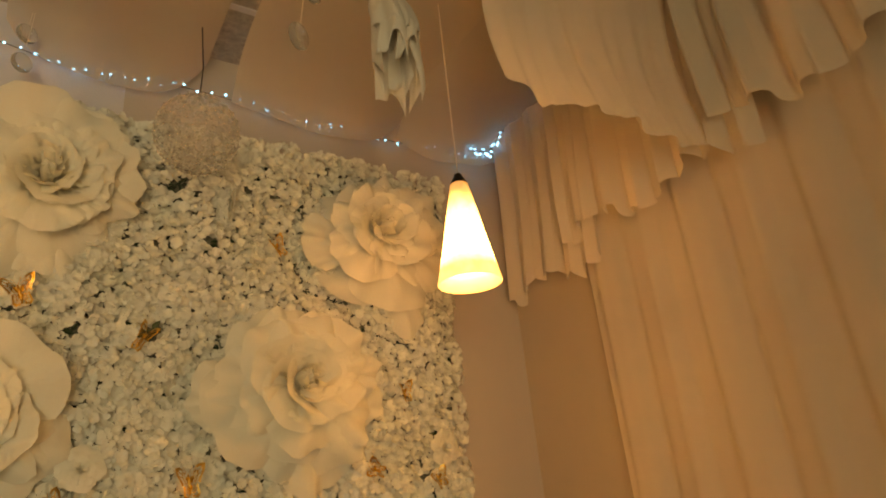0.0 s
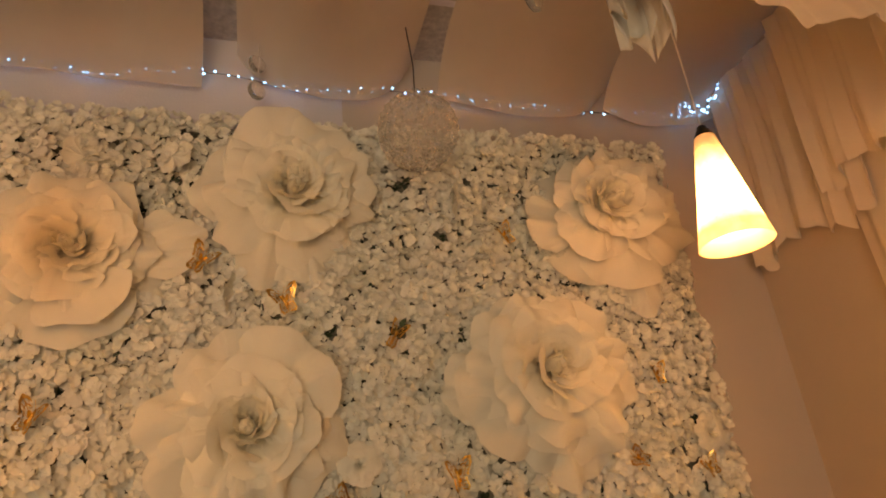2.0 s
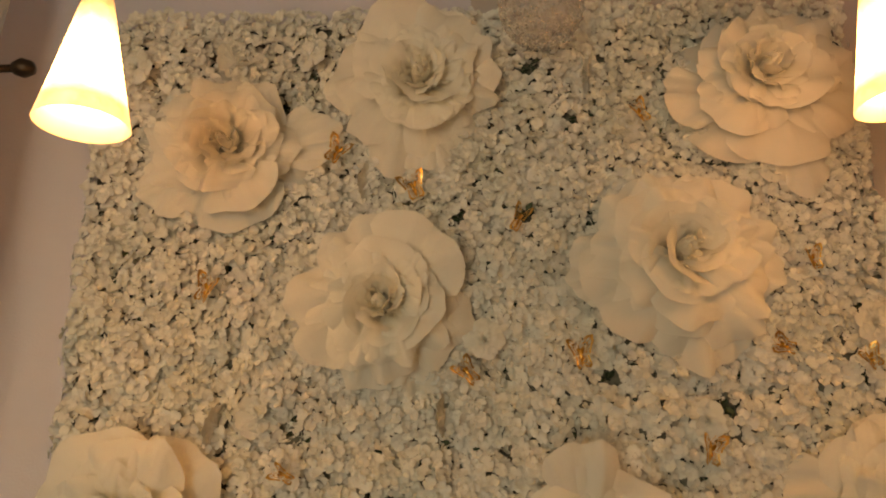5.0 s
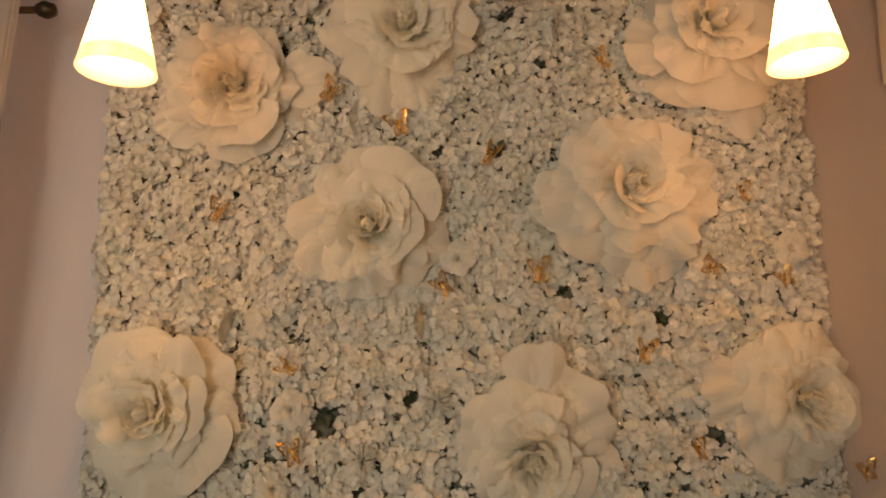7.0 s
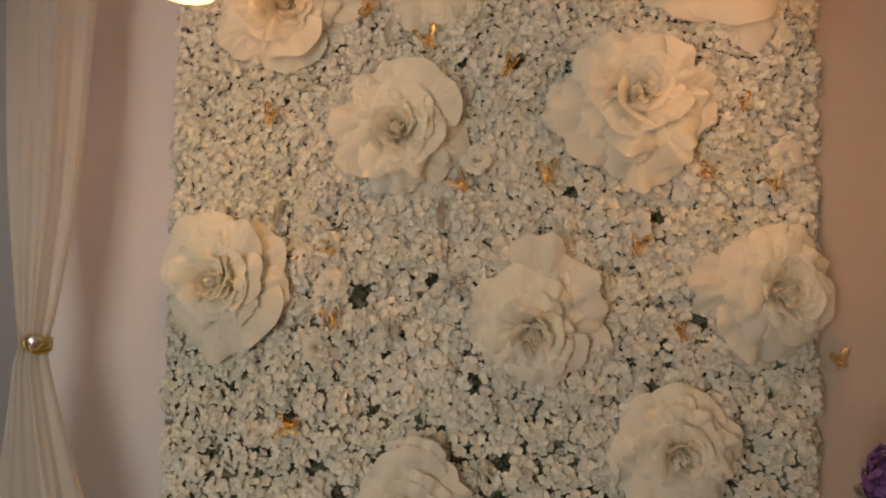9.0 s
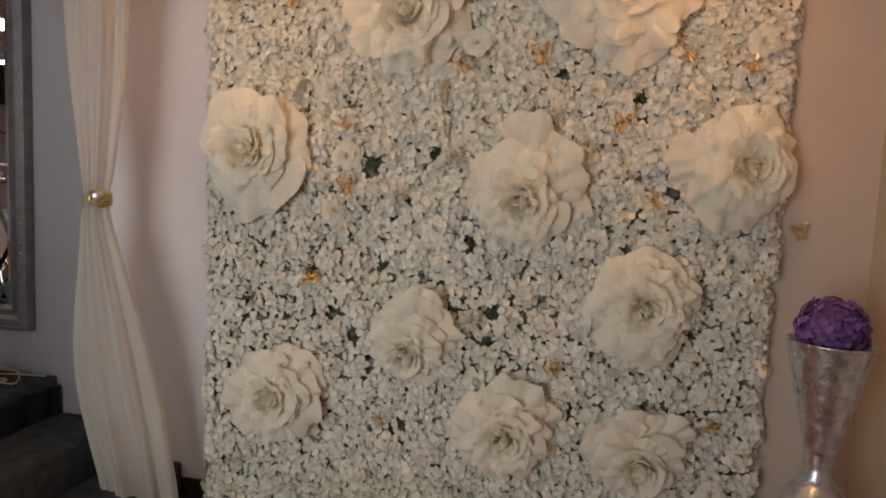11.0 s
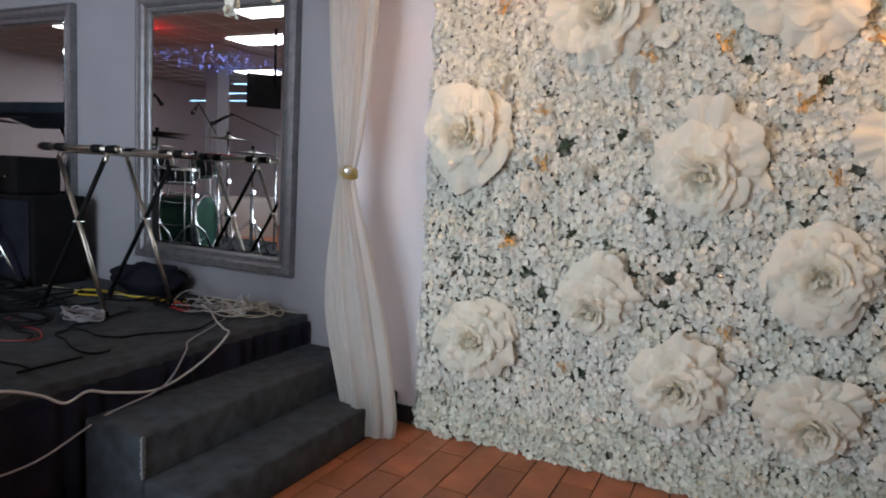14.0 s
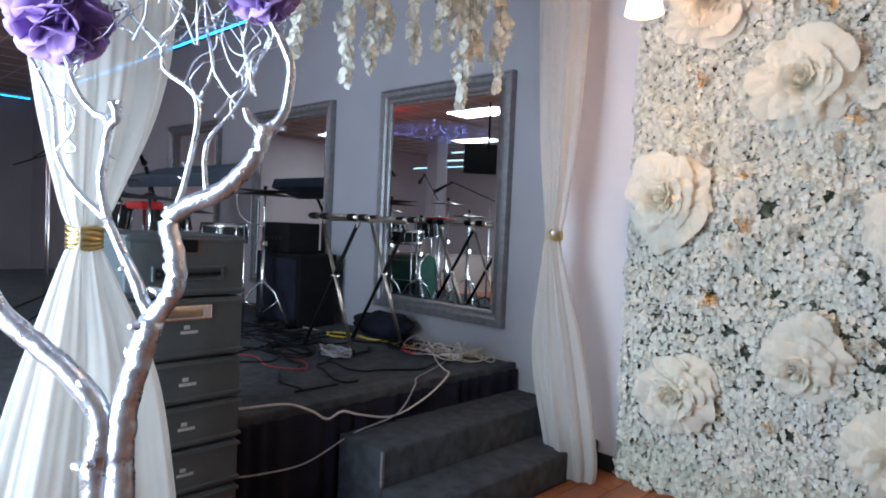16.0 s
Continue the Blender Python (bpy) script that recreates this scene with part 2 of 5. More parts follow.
for x0, x1, z0, z1 in ((-1.8, -1.30, 0, CEIL), (0.60, 2.8, 0, CEIL), (-1.30, 0.60, 0, 0.3), (-1.30, 0.60, 2.6, CEIL)):
    part("wall_segment", mesh_of("wall_segment", box(x0, x1, -4.75, -4.6, z0, z1), M_WALL), wall_s)
win = thing("window_1", "wide shop window with a dark metal frame", "window", kind="structure")
for x0, x1, z0, z1 in ((-1.30, 0.60, 0.3, 0.35), (-1.30, 0.60, 2.55, 2.6), (-1.30, -1.25, 0.35, 2.55), (0.55, 0.60, 0.35, 2.55), (-0.37, -0.33, 0.35, 2.55)):
    part("window_frame", mesh_of("window_frame", box(x0, x1, -4.72, -4.66, z0, z1), M_DARKMETAL), win)
solo("ground", mesh_of("ground", box(-60, 60, -80, -12.2, -0.3, -0.2), mat("asphalt", (0.05, 0.05, 0.05), 0.9, bump=0.5)), "grey asphalt ground outside", "ground", kind="structure")
slab("floor", -13.0, 2.80, -12.15, 0.0, -0.12, -0.006, M_GROUT, "dark grouted floor under terracotta planks", "floor")
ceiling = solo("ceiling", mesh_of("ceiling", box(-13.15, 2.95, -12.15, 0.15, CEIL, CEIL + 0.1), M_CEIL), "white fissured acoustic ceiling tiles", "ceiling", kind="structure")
bm = bmesh.new()
for k in range(26):
    add_box(bm, -12.9 + 0.61 * k, -12.875 + 0.61 * k, -12.0, 0.0, CEIL - 0.006, CEIL + 0.002)
for k in range(20):
    add_box(bm, -13.0, 2.8, -11.9 + 0.61 * k, -11.875 + 0.61 * k, CEIL - 0.005, CEIL + 0.001)
solo("ceiling_grid", mesh_of("ceiling_grid", bm, M_WALL), "off-white metal ceiling grid", "ceiling", kind="structure")
bb = bmesh.new()
add_box(bb, -0.75, 2.8, -0.014, -0.001, 0.0, 0.10, 0.003)
solo("baseboard", mesh_of("baseboard", bb, M_BASE), "black rubber baseboard along the wall", "baseboard", kind="structure")

# ---- stage and steps ----
stage = thing("stage", "low stage platform covered in charcoal carpet", "stage", kind="structure")
part("platform", mesh_of("platform", box(-9.0, -0.80, -2.95, -0.004, 0.44, 0.54, 0.012), M_CARPET), stage, "worn charcoal carpet top")
rows_ = []
for z in (0.0, 0.15, 0.3, 0.44, 0.50):
    row_ = []
    for k in range(160):
        f = k / 159
        y = -0.01 - 2.92 * f
        row_.append((-0.805 + (0.012 + 0.016 * (0.5 - z)) * math.sin(k * 0.9 + math.sin(k * 0.23) * 2) + 0.02, y, z))
    rows_.append(row_)
part("skirt", raw("skirt", *sheet(rows_, 0.003), M_SKIRT, True), stage, "black gathered cloth skirt")
part("carcass", mesh_of("carcass", box(-8.9, -0.84, -2.9, -0.02, 0.0, 0.438), M_BLACK), stage)
steps = thing("stage_steps", "two carpeted steps up to the stage", "steps", kind="structure")


def step_block(x0, x1, z1, name):
    bm = box(x0, x1, -1.52, -0.006, 0.0, z1, 0.018)
    part(name, mesh_of(name, bm, M_CARPET, True), steps, "charcoal carpeted step with a frayed edge")


step_block(-0.79, -0.44, 0.36, "upper_step")
step_block(-0.437, -0.13, 0.18, "lower_step")
rnd = random.Random(4)
bm = bmesh.new()
for x, z0, z1 in ((-0.432, 0.185, 0.355), (-0.122, 0.01, 0.17)):
    for k in range(60):
        z = z0 + (z1 - z0) * k / 59
        d = rnd.uniform(0.003, 0.012)
        add_box(bm, x - 0.004 - d, x, -1.523 - d * 0.3, -1.519 + d, z - 0.002, z + 0.002)
part("frayed_edge", mesh_of("frayed_edge", bm, mat("frayed_backing", (0.2, 0.21, 0.22), 0.9)), steps, "pale frayed carpet backing", kind="stuff")


# ---- mirrors ----
def frame_sweep(w, h, profile):
    """A mitred frame round a w by h opening; the profile holds (outward, forward) pairs."""
    bm = bmesh.new()
    rings = []
    for o, d in profile:
        rings.append([bm.verts.new((sx * (w / 2 + o), -d, sz * (h / 2 + o))) for sx, sz in ((-1, -1), (1, -1), (1, 1), (-1, 1))])
    for a, b in zip(rings, rings[1:]):
        for k in range(4):
            bm.faces.new((a[k], a[(k + 1) % 4], b[(k + 1) % 4], b[k]))
    return bm


def wall_mirror(x):
    t = thing("wall_mirror", "tall rectangular mirror in an embossed pewter frame", "mirror", "mirrors behind the stage", pose(x, 0, 1.657))
    w, h = 1.17, 1.58
    part("frame", mesh_of("frame", frame_sweep(w, h, [(0.0, 0.012), (0.0, 0.03), (0.012, 0.034), (0.018, 0.026), (0.028, 0.026), (0.034, 0.04), (0.055, 0.052), (0.085, 0.05), (0.092, 0.058), (0.105, 0.056), (0.108, 0.03), (0.108, 0.003)]), M_FRAME), t, "embossed pewter frame with raised mouldings")
    part("mirror_glass", mesh_of("mirror_glass", box(-w / 2 + 0.024, w / 2 - 0.024, -0.018, -0.006, -h / 2 + 0.024, h / 2 - 0.024), M_MIRROR), t, "clear mirror glass")
    part("bevelled_edge", mesh_of("bevelled_edge", frame_sweep(w - 0.05, h - 0.05, [(0.0, 0.0185), (0.026, 0.013)]), M_MIRROR), t)
    bm = bmesh.new()
    for sx in range(27):
        for sz in (-1, 1):
            bmesh.ops.create_uvsphere(bm, u_segments=8, v_segments=5, radius=0.012, matrix=Matrix.Translation((-0.61 + sx * 0.047, -0.047, sz * (h / 2 + 0.07))) @ Matrix.Diagonal((1.1, 0.5, 1, 1)))
    for sz in range(35):
        for sx in (-1, 1):
            bmesh.ops.create_uvsphere(bm, u_segments=8, v_segments=5, radius=0.012, matrix=Matrix.Translation((sx * (w / 2 + 0.07), -0.047, -0.80 + sz * 0.047)) @ Matrix.Diagonal((1.0, 0.5, 1.1, 1)))
    part("embossing", mesh_of("embossing", bm, M_FRAME, True), t, kind="stuff")
    return t


for x in (-1.61, -3.68, -5.84):
    wall_mirror(x)


# ---- flower wall ----
PW, PH = 2.44, 3.225
flower_wall = thing("flower_wall", "tall panel densely covered with white silk hydrangea blossoms", "flower wall")
part("backing", mesh_of("backing", box(0.03, PW - 0.03, -0.035, -0.001, 0.01, PH - 0.02), M_BACK), flower_wall, "grey-green mesh backing board")
rng = np.random.default_rng(7)

# floret: four broad rounded petals round a centre, in its own plane facing +z
def floret_shape(r, seed):
    g = np.random.default_rng(seed)
    verts, faces = [(0.0, 0.0, -0.10 * r)], []
    for k in range(4):
        a = k * math.pi / 2 + g.uniform(-0.22, 0.22)
        L, w = r * g.uniform(0.88, 1.14), r * g.uniform(0.54, 0.68)
        up, cup, bend = g.uniform(0.0, 0.42) * r, g.uniform(0.05, 0.30) * r, g.uniform(-0.16, 0.16) * r
        ca, sa = math.cos(a), math.sin(a)
        base = len(verts)
        rim = ((0.22, -0.42), (0.50, -0.92), (0.78, -0.96), (0.98, -0.52), (1.02, 0.0), (0.98, 0.52), (0.78, 0.96), (0.50, 0.92), (0.22, 0.42), (0.58, 0.0))
        for u, v in rim:
            x, y = u * L, v * w
            h = up * u * u + cup * v * v * u + bend * v * u + g.uniform(-0.05, 0.05) * r * u
            verts.append((x * ca - y * sa, x * sa + y * ca, h))
        ring = [0] + list(range(base, base + 9))
        for i in range(10):
            faces.append((ring[i], ring[(i + 1) % 10], base + 9))
    return np.array(verts), np.array(faces)


SHAPES = [floret_shape(0.0150, s) for s in range(12)]
# rounded flower heads make the panel bulge
heads = np.array([(0.05 + 0.135 * i + (0.067 if j % 2 else 0), 0.05 + 0.117 * j) for j in range(28) for i in range(18)])
heads = heads + rng.uniform(-0.035, 0.035, heads.shape)
head_h = rng.uniform(0.022, 0.058, len(heads))
# bare gaps where leaves show: centre x, centre z, radius
GAPS = [(0.78, 1.62, 0.05), (1.35, 2.50, 0.035), (1.05, 1.69, 0.03), (1.22, 1.33, 0.03), (0.53, 1.16, 0.03), (0.63, 0.98, 0.035), (0.84, 1.20, 0.03), (1.33, 1.02, 0.04), (1.31, 0.90, 0.03),
        (0.73, 0.88, 0.035), (1.51, 2.82, 0.025), (1.40, 3.00, 0.03), (2.20, 2.62, 0.025), (1.15, 2.50, 0.025), (1.87, 1.93, 0.03), (2.02, 1.56, 0.03), (0.95, 1.48, 0.02), (0.45, 1.02, 0.02),
        (1.56, 2.02, 0.03), (0.95, 0.50, 0.03), (0.60, 2.86, 0.03), (1.86, 1.32, 0.025), (2.25, 0.95, 0.02), (0.30, 1.25, 0.02)]



ROSES = [  # x, z, width, height, tilt, core, extra petals
    (0.45, 2.71, 0.52, 0.46, (8, 6), (0.05, 0.05), ((12, 1.30), (215, 1.10))), (1.04, 2.92, 0.53, 0.53, (4, 0), (0, 0.0), ((-95, 1.0),)), (2.11, 2.88, 0.55, 0.50, (2, -8), (-0.04, 0.08), ((-80, 1.3), (185, 1.2))),
    (0.925, 2.25, 0.50, 0.51, (4, 2), (0, -0.02), ((-60, 1.1),)), (1.765, 2.35, 0.56, 0.54, (2, -5), (0, 0.03), ((-75, 1.2), (190, 1.1))), (0.29, 1.66, 0.52, 0.54, (3, 5), (-0.06, 0.02), ()),
    (1.44, 1.57, 0.48, 0.50, (16, 0), (-0.02, -0.08), ((85, 1.25), (-30, 1.15))), (2.24, 1.68, 0.42, 0.50, (6, -10), (0.08, 0.0), ((160, 1.25), (-110, 1.15))), (1.93, 1.11, 0.47, 0.49, (2, -3), (0, 0), ()),
    (0.99, 0.91, 0.40, 0.42, (24, 0), (-0.03, -0.14), ((80, 1.2),)), (0.39, 0.60, 0.46, 0.47, (4, 3), (0, 0), ()), (1.40, 0.55, 0.46, 0.47, (10, 0), (0.02, -0.04), ((200, 1.1),)), (1.94, 0.52, 0.42, 0.43, (18, -4), (0.04, -0.12), ((30, 1.15),))]


def scatter(spacing):
    out = []
    nx, nz = int(PW / spacing), int(PH / spacing)
    for j in range(nz + 1):
        for i in range(nx + 1):
            x = (i + (0.5 if j % 2 else 0)) * spacing + rng.uniform(-0.36, 0.36) * spacing
            z = j * spacing + rng.uniform(-0.36, 0.36) * spacing
            if not (-0.01 < x < PW + 0.01 and 0.0 < z < PH):
                continue
            if any((x - a) ** 2 + (z - b) ** 2 < r * r * rng.uniform(0.5, 1.3) for a, b, r in GAPS):
                continue
            if any(((x - r[0]) / (0.30 * r[2])) ** 2 + ((z - r[1]) / (0.30 * r[3])) ** 2 < 1 for r in ROSES):
                continue
            out.append((x, z))
    return np.array(out)


def floret_frames(pts):
    """Place and turn of each floret on the domes of the heads."""
    d = ((pts[:, None, :] - heads[None]) ** 2).sum(2)
    near = d.argmin(1)
    off = pts - heads[near]
    dist = np.sqrt(d[np.arange(len(pts)), near])
    bulge = head_h[near] * np.clip(1 - (dist / 0.085) ** 2, -0.25, 1)
    depth = 0.050 + bulge + rng.uniform(-0.014, 0.014, len(pts))
    nrm = np.stack([off[:, 0] * 8 + rng.normal(0, 0.36, len(pts)), -np.ones(len(pts)), off[:, 1] * 8 + rng.normal(0, 0.36, len(pts)) + 0.12], 1)
    edge = np.clip((0.04 - np.minimum(pts[:, 0], PW - pts[:, 0])) / 0.04, 0, 1)
    nrm[:, 0] += np.where(pts[:, 0] < PW / 2, -1.2, 1.2) * edge
    depth = depth * (1 - 0.45 * edge)
    nrm = nrm / np.linalg.norm(nrm, axis=1)[:, None]
    place = np.stack([pts[:, 0], -depth, pts[:, 1]], 1)
    return place, nrm


def joined_florets(place, nrm, size):
    V, F, base = [], [], 0
    for p, n in zip(place, nrm):
        sv, sf = SHAPES[rng.integers(12)]
        t = np.cross(n, (0.3, 0.1, 0.9))
        t /= np.linalg.norm(t)
        b = np.cross(n, t)
        a = rng.uniform(0, 6.28)
        t2, b2 = t * math.cos(a) + b * math.sin(a), b * math.cos(a) - t * math.sin(a)
        s = size * rng.uniform(0.75, 1.2)
        V.append(p + s * (sv[:, :1] * t2 + sv[:, 1:2] * b2 + sv[:, 2:] * n))
        F.append(sf + base)
        base += len(sv)
    return np.concatenate(V).tolist(), np.concatenate(F).tolist()


pts = scatter(0.0166)
# single blossoms are missing where the heads meet, more of them in the looser middle of the panel
gap_to_head = np.sort(((pts[:, None, :] - heads[None]) ** 2).sum(2), 1)
seam = np.sqrt(gap_to_head[:, 1]) - np.sqrt(gap_to_head[:, 0]) < 0.022
lower = np.exp(-((pts[:, 1] - 0.95) / 0.62) ** 2)
sparse = 0.08 + 0.42 * lower
pts = pts[~((rng.uniform(0, 1, len(pts)) < sparse) & seam) & (rng.uniform(0, 1, len(pts)) > 0.025 + 0.075 * lower)]
place, nrm = floret_frames(pts)
low = pts[:, 1] < 0.26 + 0.03 * np.sin(pts[:, 0] * 7)
# those in the stretch that the camera passes nearest are objects of their own
single = (np.abs(pts[:, 0] - 1.34) < 0.14) & (np.abs(pts[:, 1] - 2.25) < 0.16)
single &= np.cumsum(single) <= 290
for sel, mt, nm, lab in ((~low & ~single, M_FLORET, "hydrangea_petals", "dense white silk hydrangea petals"), (low, M_FLORET_G, "hydrangea_petals_lower", "greenish-white silk hydrangea petals")):
    v, f = joined_florets(place[sel], nrm[sel], 1.0)
    part(nm, raw(nm, v, f, mt, True), flower_wall, lab, kind="stuff")
floret_meshes = [raw("floret", s[0].tolist(), s[1].tolist(), M_FLORET, True) for s in SHAPES]
for p, n in zip(place[single], nrm[single]):
    q = Vector(n).to_track_quat("Z", "Y").to_matrix().to_4x4() @ Matrix.Rotation(rng.uniform(0, 6.28), 4, "Z")
    part("floret", floret_meshes[rng.integers(12)], flower_wall, m=Matrix.Translation(p) @ q @ Matrix.Scale(rng.uniform(0.8, 1.2), 4))
# a second, deeper layer closes the panel
pts2 = scatter(0.042)
place2, nrm2 = floret_frames(pts2)
place2[:, 1] = -0.038
keep2 = rng.uniform(0, 1, len(pts2)) > 0.6 * np.exp(-((pts2[:, 1] - 0.95) / 0.62) ** 2)
place2, nrm2 = place2[keep2], nrm2[keep2]
v, f = joined_florets(place2, nrm2, 1.1)
part("inner_petals", raw("inner_petals", v, f, M_FLORET, True), flower_wall, kind="stuff")

# leaves in the gaps and scattered between the blossoms
V, F = [], []


def leaf(c, a, L, w, tilt):
    ca, sa = math.cos(a), math.sin(a)
    b = len(V)
    for u, v, h in ((0, 0, 0), (0.35, -1, 0.3), (0.35, 1, 0.3), (0.4, 0, 0.0), (0.75, -0.7, 0.5), (0.75, 0.7, 0.5), (0.8, 0, 0.25), (1.1, 0, 0.5)):
        x, y = u * L, v * w
        V.append((c[0] + x * ca - y * sa, c[1] - h * tilt, c[2] + x * sa + y * ca))
    F.extend([(b, b + 1, b + 3), (b, b + 3, b + 2), (b + 1, b + 4, b + 6, b + 3), (b + 3, b + 6, b + 5, b + 2), (b + 4, b + 7, b + 6), (b + 6, b + 7, b + 5)])


for a, b, r in GAPS:
    for k in range(5):
        leaf((a + rng.uniform(-r, r) * 0.7, -0.052 + rng.uniform(-0.012, 0.010), b + rng.uniform(-r, r) * 0.7), rng.uniform(0, 6.28), r * 0.9, r * 0.28, 0.02)
for k in range(3600):
    leaf((rng.uniform(0.05, PW - 0.05), -0.044 + rng.uniform(-0.008, 0.012), rng.uniform(0.05, PH - 0.05)), rng.uniform(0, 6.28), rng.uniform(0.02, 0.04), rng.uniform(0.005, 0.011), 0.02)
part("leaves", raw("leaves", V, F, M_LEAF, True), flower_wall, "dark green silk leaves", kind="stuff")


# ---- giant roses ----
def petal_mesh(rb, hb, L, e0, e1, spread, ruffle, seed, rn=11, qn=17, point=0.0, spiral=0.0, material=None):
    """One petal round the z axis: it leaves radius rb and height hb at e0 degrees above the plane and bends to e1 over its length L; spiral sets one side further out."""
    g = random.Random(seed)
    ph = [g.uniform(0, 6.28) for _ in range(6)]
    lean, skew = g.uniform(-0.16, 0.16), g.uniform(-0.12, 0.12)
    fr = g.uniform(1.5, 2.6)
    lip = g.uniform(0, 28)
    notch_at, notch = g.uniform(-0.5, 0.5), g.choice((0, 0, 0.06, 0.11))
    prof, n = [(rb, hb, radians(e0))], 40
    for k in range(n):
        s = (k + 0.5) / n
        e = radians(e0 + (e1 - e0) * s ** 1.15 - lip * max(0.0, s - 0.8) / 0.2 * 0.8)
        prof.append((prof[-1][0] + L / n * math.cos(e), prof[-1][1] + L / n * math.sin(e), e))
    cols = []
    for j in range(qn):
        q = 2 * j / (qn - 1) - 1
        rim = 0.6 * math.sin(fr * q * 3.1 + ph[0]) + 0.4 * math.sin(fr * q * 6.1 + ph[1])
        reach = 1 - 0.23 * abs(q) ** 3.2 + 0.035 * rim - notch * math.exp(-((q - notch_at) * 6) ** 2) + point * (math.exp(-(q * 3.2) ** 2) - 0.25)
        fold = math.exp(-((q - 0.6 * math.sin(ph[3])) * 6.5) ** 2) - 0.8 * math.exp(-((q + 0.55 * math.sin(ph[2])) * 5.5) ** 2)
        col = []
        for i in range(rn):
            s = min(1.0, reach) * i / (rn - 1)
            r, h, e = prof[min(n, int(s * n))]
            nx = prof[min(n, int(s * n) + 1)]
            f = s * n - int(s * n)
            r, h = r + (nx[0] - r) * f, h + (nx[1] - h) * f
            over = max(0.0, reach - 1.0) * L * i / (rn - 1)
            d = ruffle * (rim * s ** 3.0 + 0.55 * fold * math.sin(min(1.0, s * 1.05) * 2.9)) - 0.10 * L * abs(q) ** 2.2 * s
            r, h = r - d * math.sin(e) + over * math.cos(e), h + d * math.cos(e) + over * math.sin(e)
            r = max(0.002, r + spiral * q)
            a = q * spread * (0.62 + 0.38 * math.sin(min(1.0, s * 1.25) * 1.571)) + lean * s + skew * s * q * q
            col.append((r * math.cos(a), r * math.sin(a), h))
        cols.append(col)
    rows = [[cols[j][i] for j in range(qn)] for i in range(rn)]
    return raw("petal", *sheet(rows), material or M_ROSE, True)


ROSE_RINGS = [  # count, base radius, base height, length, rise at the base, rise at the tip, half angle, ruffle, all by the rose's radius
    (5, 0.12, 0.05, 0.94, 26, -14, 0.82, 0.105),
    (5, 0.12, 0.10, 0.83, 42, -20, 0.82, 0.105),
    (5, 0.12, 0.15, 0.71, 54, -18, 0.84, 0.095),
    (5, 0.14, 0.20, 0.58, 62, -6, 0.88, 0.080),
    (5, 0.18, 0.25, 0.45, 66, 12, 0.88, 0.065),
    (4, 0.20, 0.32, 0.36, 66, 30, 1.05, 0.060),
    (4, 0.17, 0.38, 0.29, 72, 54, 1.10, 0.050),
    (3, 0.12, 0.43, 0.25, 78, 84, 1.25, 0.040),
    (2, 0.06, 0.45, 0.23, 84, 108, 1.50, 0.025)]


def giant_rose(x, z, w, h, seed, tilt=(0, 0), core=(0, 0), extra=()):
    """A rose of that width and height; the core may lie off its centre; extra: (angle, reach) of single long petals."""
    g = random.Random(seed)
    m = Matrix.Translation((x, -0.086, z)) @ pose(0, 0, 0, 90 + tilt[0], tilt[1], 0)
    t = thing("giant_rose", "giant ivory foam rose with ruffled petals on the flower wall", "artificial flower", "giant roses", m)
    R = 0.25 * (w + h)
    ex = Matrix.Diagonal((w / (2 * R), h / (2 * R), 1, 1))
    part("stem_disc", mesh_of("stem_disc", lathe([(0.001, -0.085), (0.05, -0.085), (0.06, 0.0), (0.09, 0.01), (0.001, 0.02)], 20), M_ROSE, True), t)
    bud = lathe([(0.06 * R, 0.25 * R), (0.075 * R, 0.44 * R), (0.07 * R, 0.58 * R), (0.04 * R, 0.635 * R), (0.001, 0.65 * R)], 18)
    for v in bud.verts:
        v.co.z += 0.006 * math.sin(3 * math.atan2(v.co.y, v.co.x) + 60 * v.co.xy.length + seed)
    part("bud", mesh_of("bud", bud, M_ROSE, True), t, m=Matrix.Translation((core[0] * w, core[1] * h, 0)))
    spec = []
    for ri, (n, rb, hb, L, e0, e1, sp, ru) in enumerate(ROSE_RINGS):
        a0 = g.uniform(0, 6.28)
        for k in range(n):
            spec.append((ri, a0 + (k + g.uniform(-0.22, 0.22)) * 2 * math.pi / n, rb, hb, L * g.uniform(0.88, 1.10), e0 + g.uniform(-8, 8), e1 + g.uniform(-16, 16), sp * g.uniform(0.82, 1.12), ru * g.uniform(0.5, 1.5), 0.0))
    for a, reach in extra:
        spec.append((0, radians(a), 0.25, 0.05, reach - 0.22, 16, -8, 0.44, 0.09, 0.14 if reach > 1.28 else 0.0))
    for ri, a, rb, hb, L, e0, e1, sp, ru, point in spec:
        me = petal_mesh(rb * R, hb * R, L * R, e0, e1, sp, ru * R, g.random(), rn=11 if ri < 5 else 8, qn=17 if ri < 5 else 13, point=point, spiral=(0, 0, 0.02, 0.035, 0.05, 0.06, 0.06, 0.05, 0.03)[ri] * R)
        f = min(1.0, ri / 3)
        turn = pose(0, 0, 0, g.uniform(-5, 5), g.uniform(-5, 5), 0) if ri < 5 else pose(g.uniform(-0.008, 0.008), g.uniform(-0.008, 0.008), 0, g.uniform(-5, 5), g.uniform(-10, 6), 0)
        me.transform(Matrix.Translation((core[0] * w * f, core[1] * h * f, 0)) @ ex @ Matrix.Rotation(a, 4, "Z") @ turn)
        part("petal", me, t)
    return t


for k, (x, z, w, h, tilt, core, extra) in enumerate(ROSES):
    giant_rose(x, z, w, h, 31 + k, tilt, core, extra)


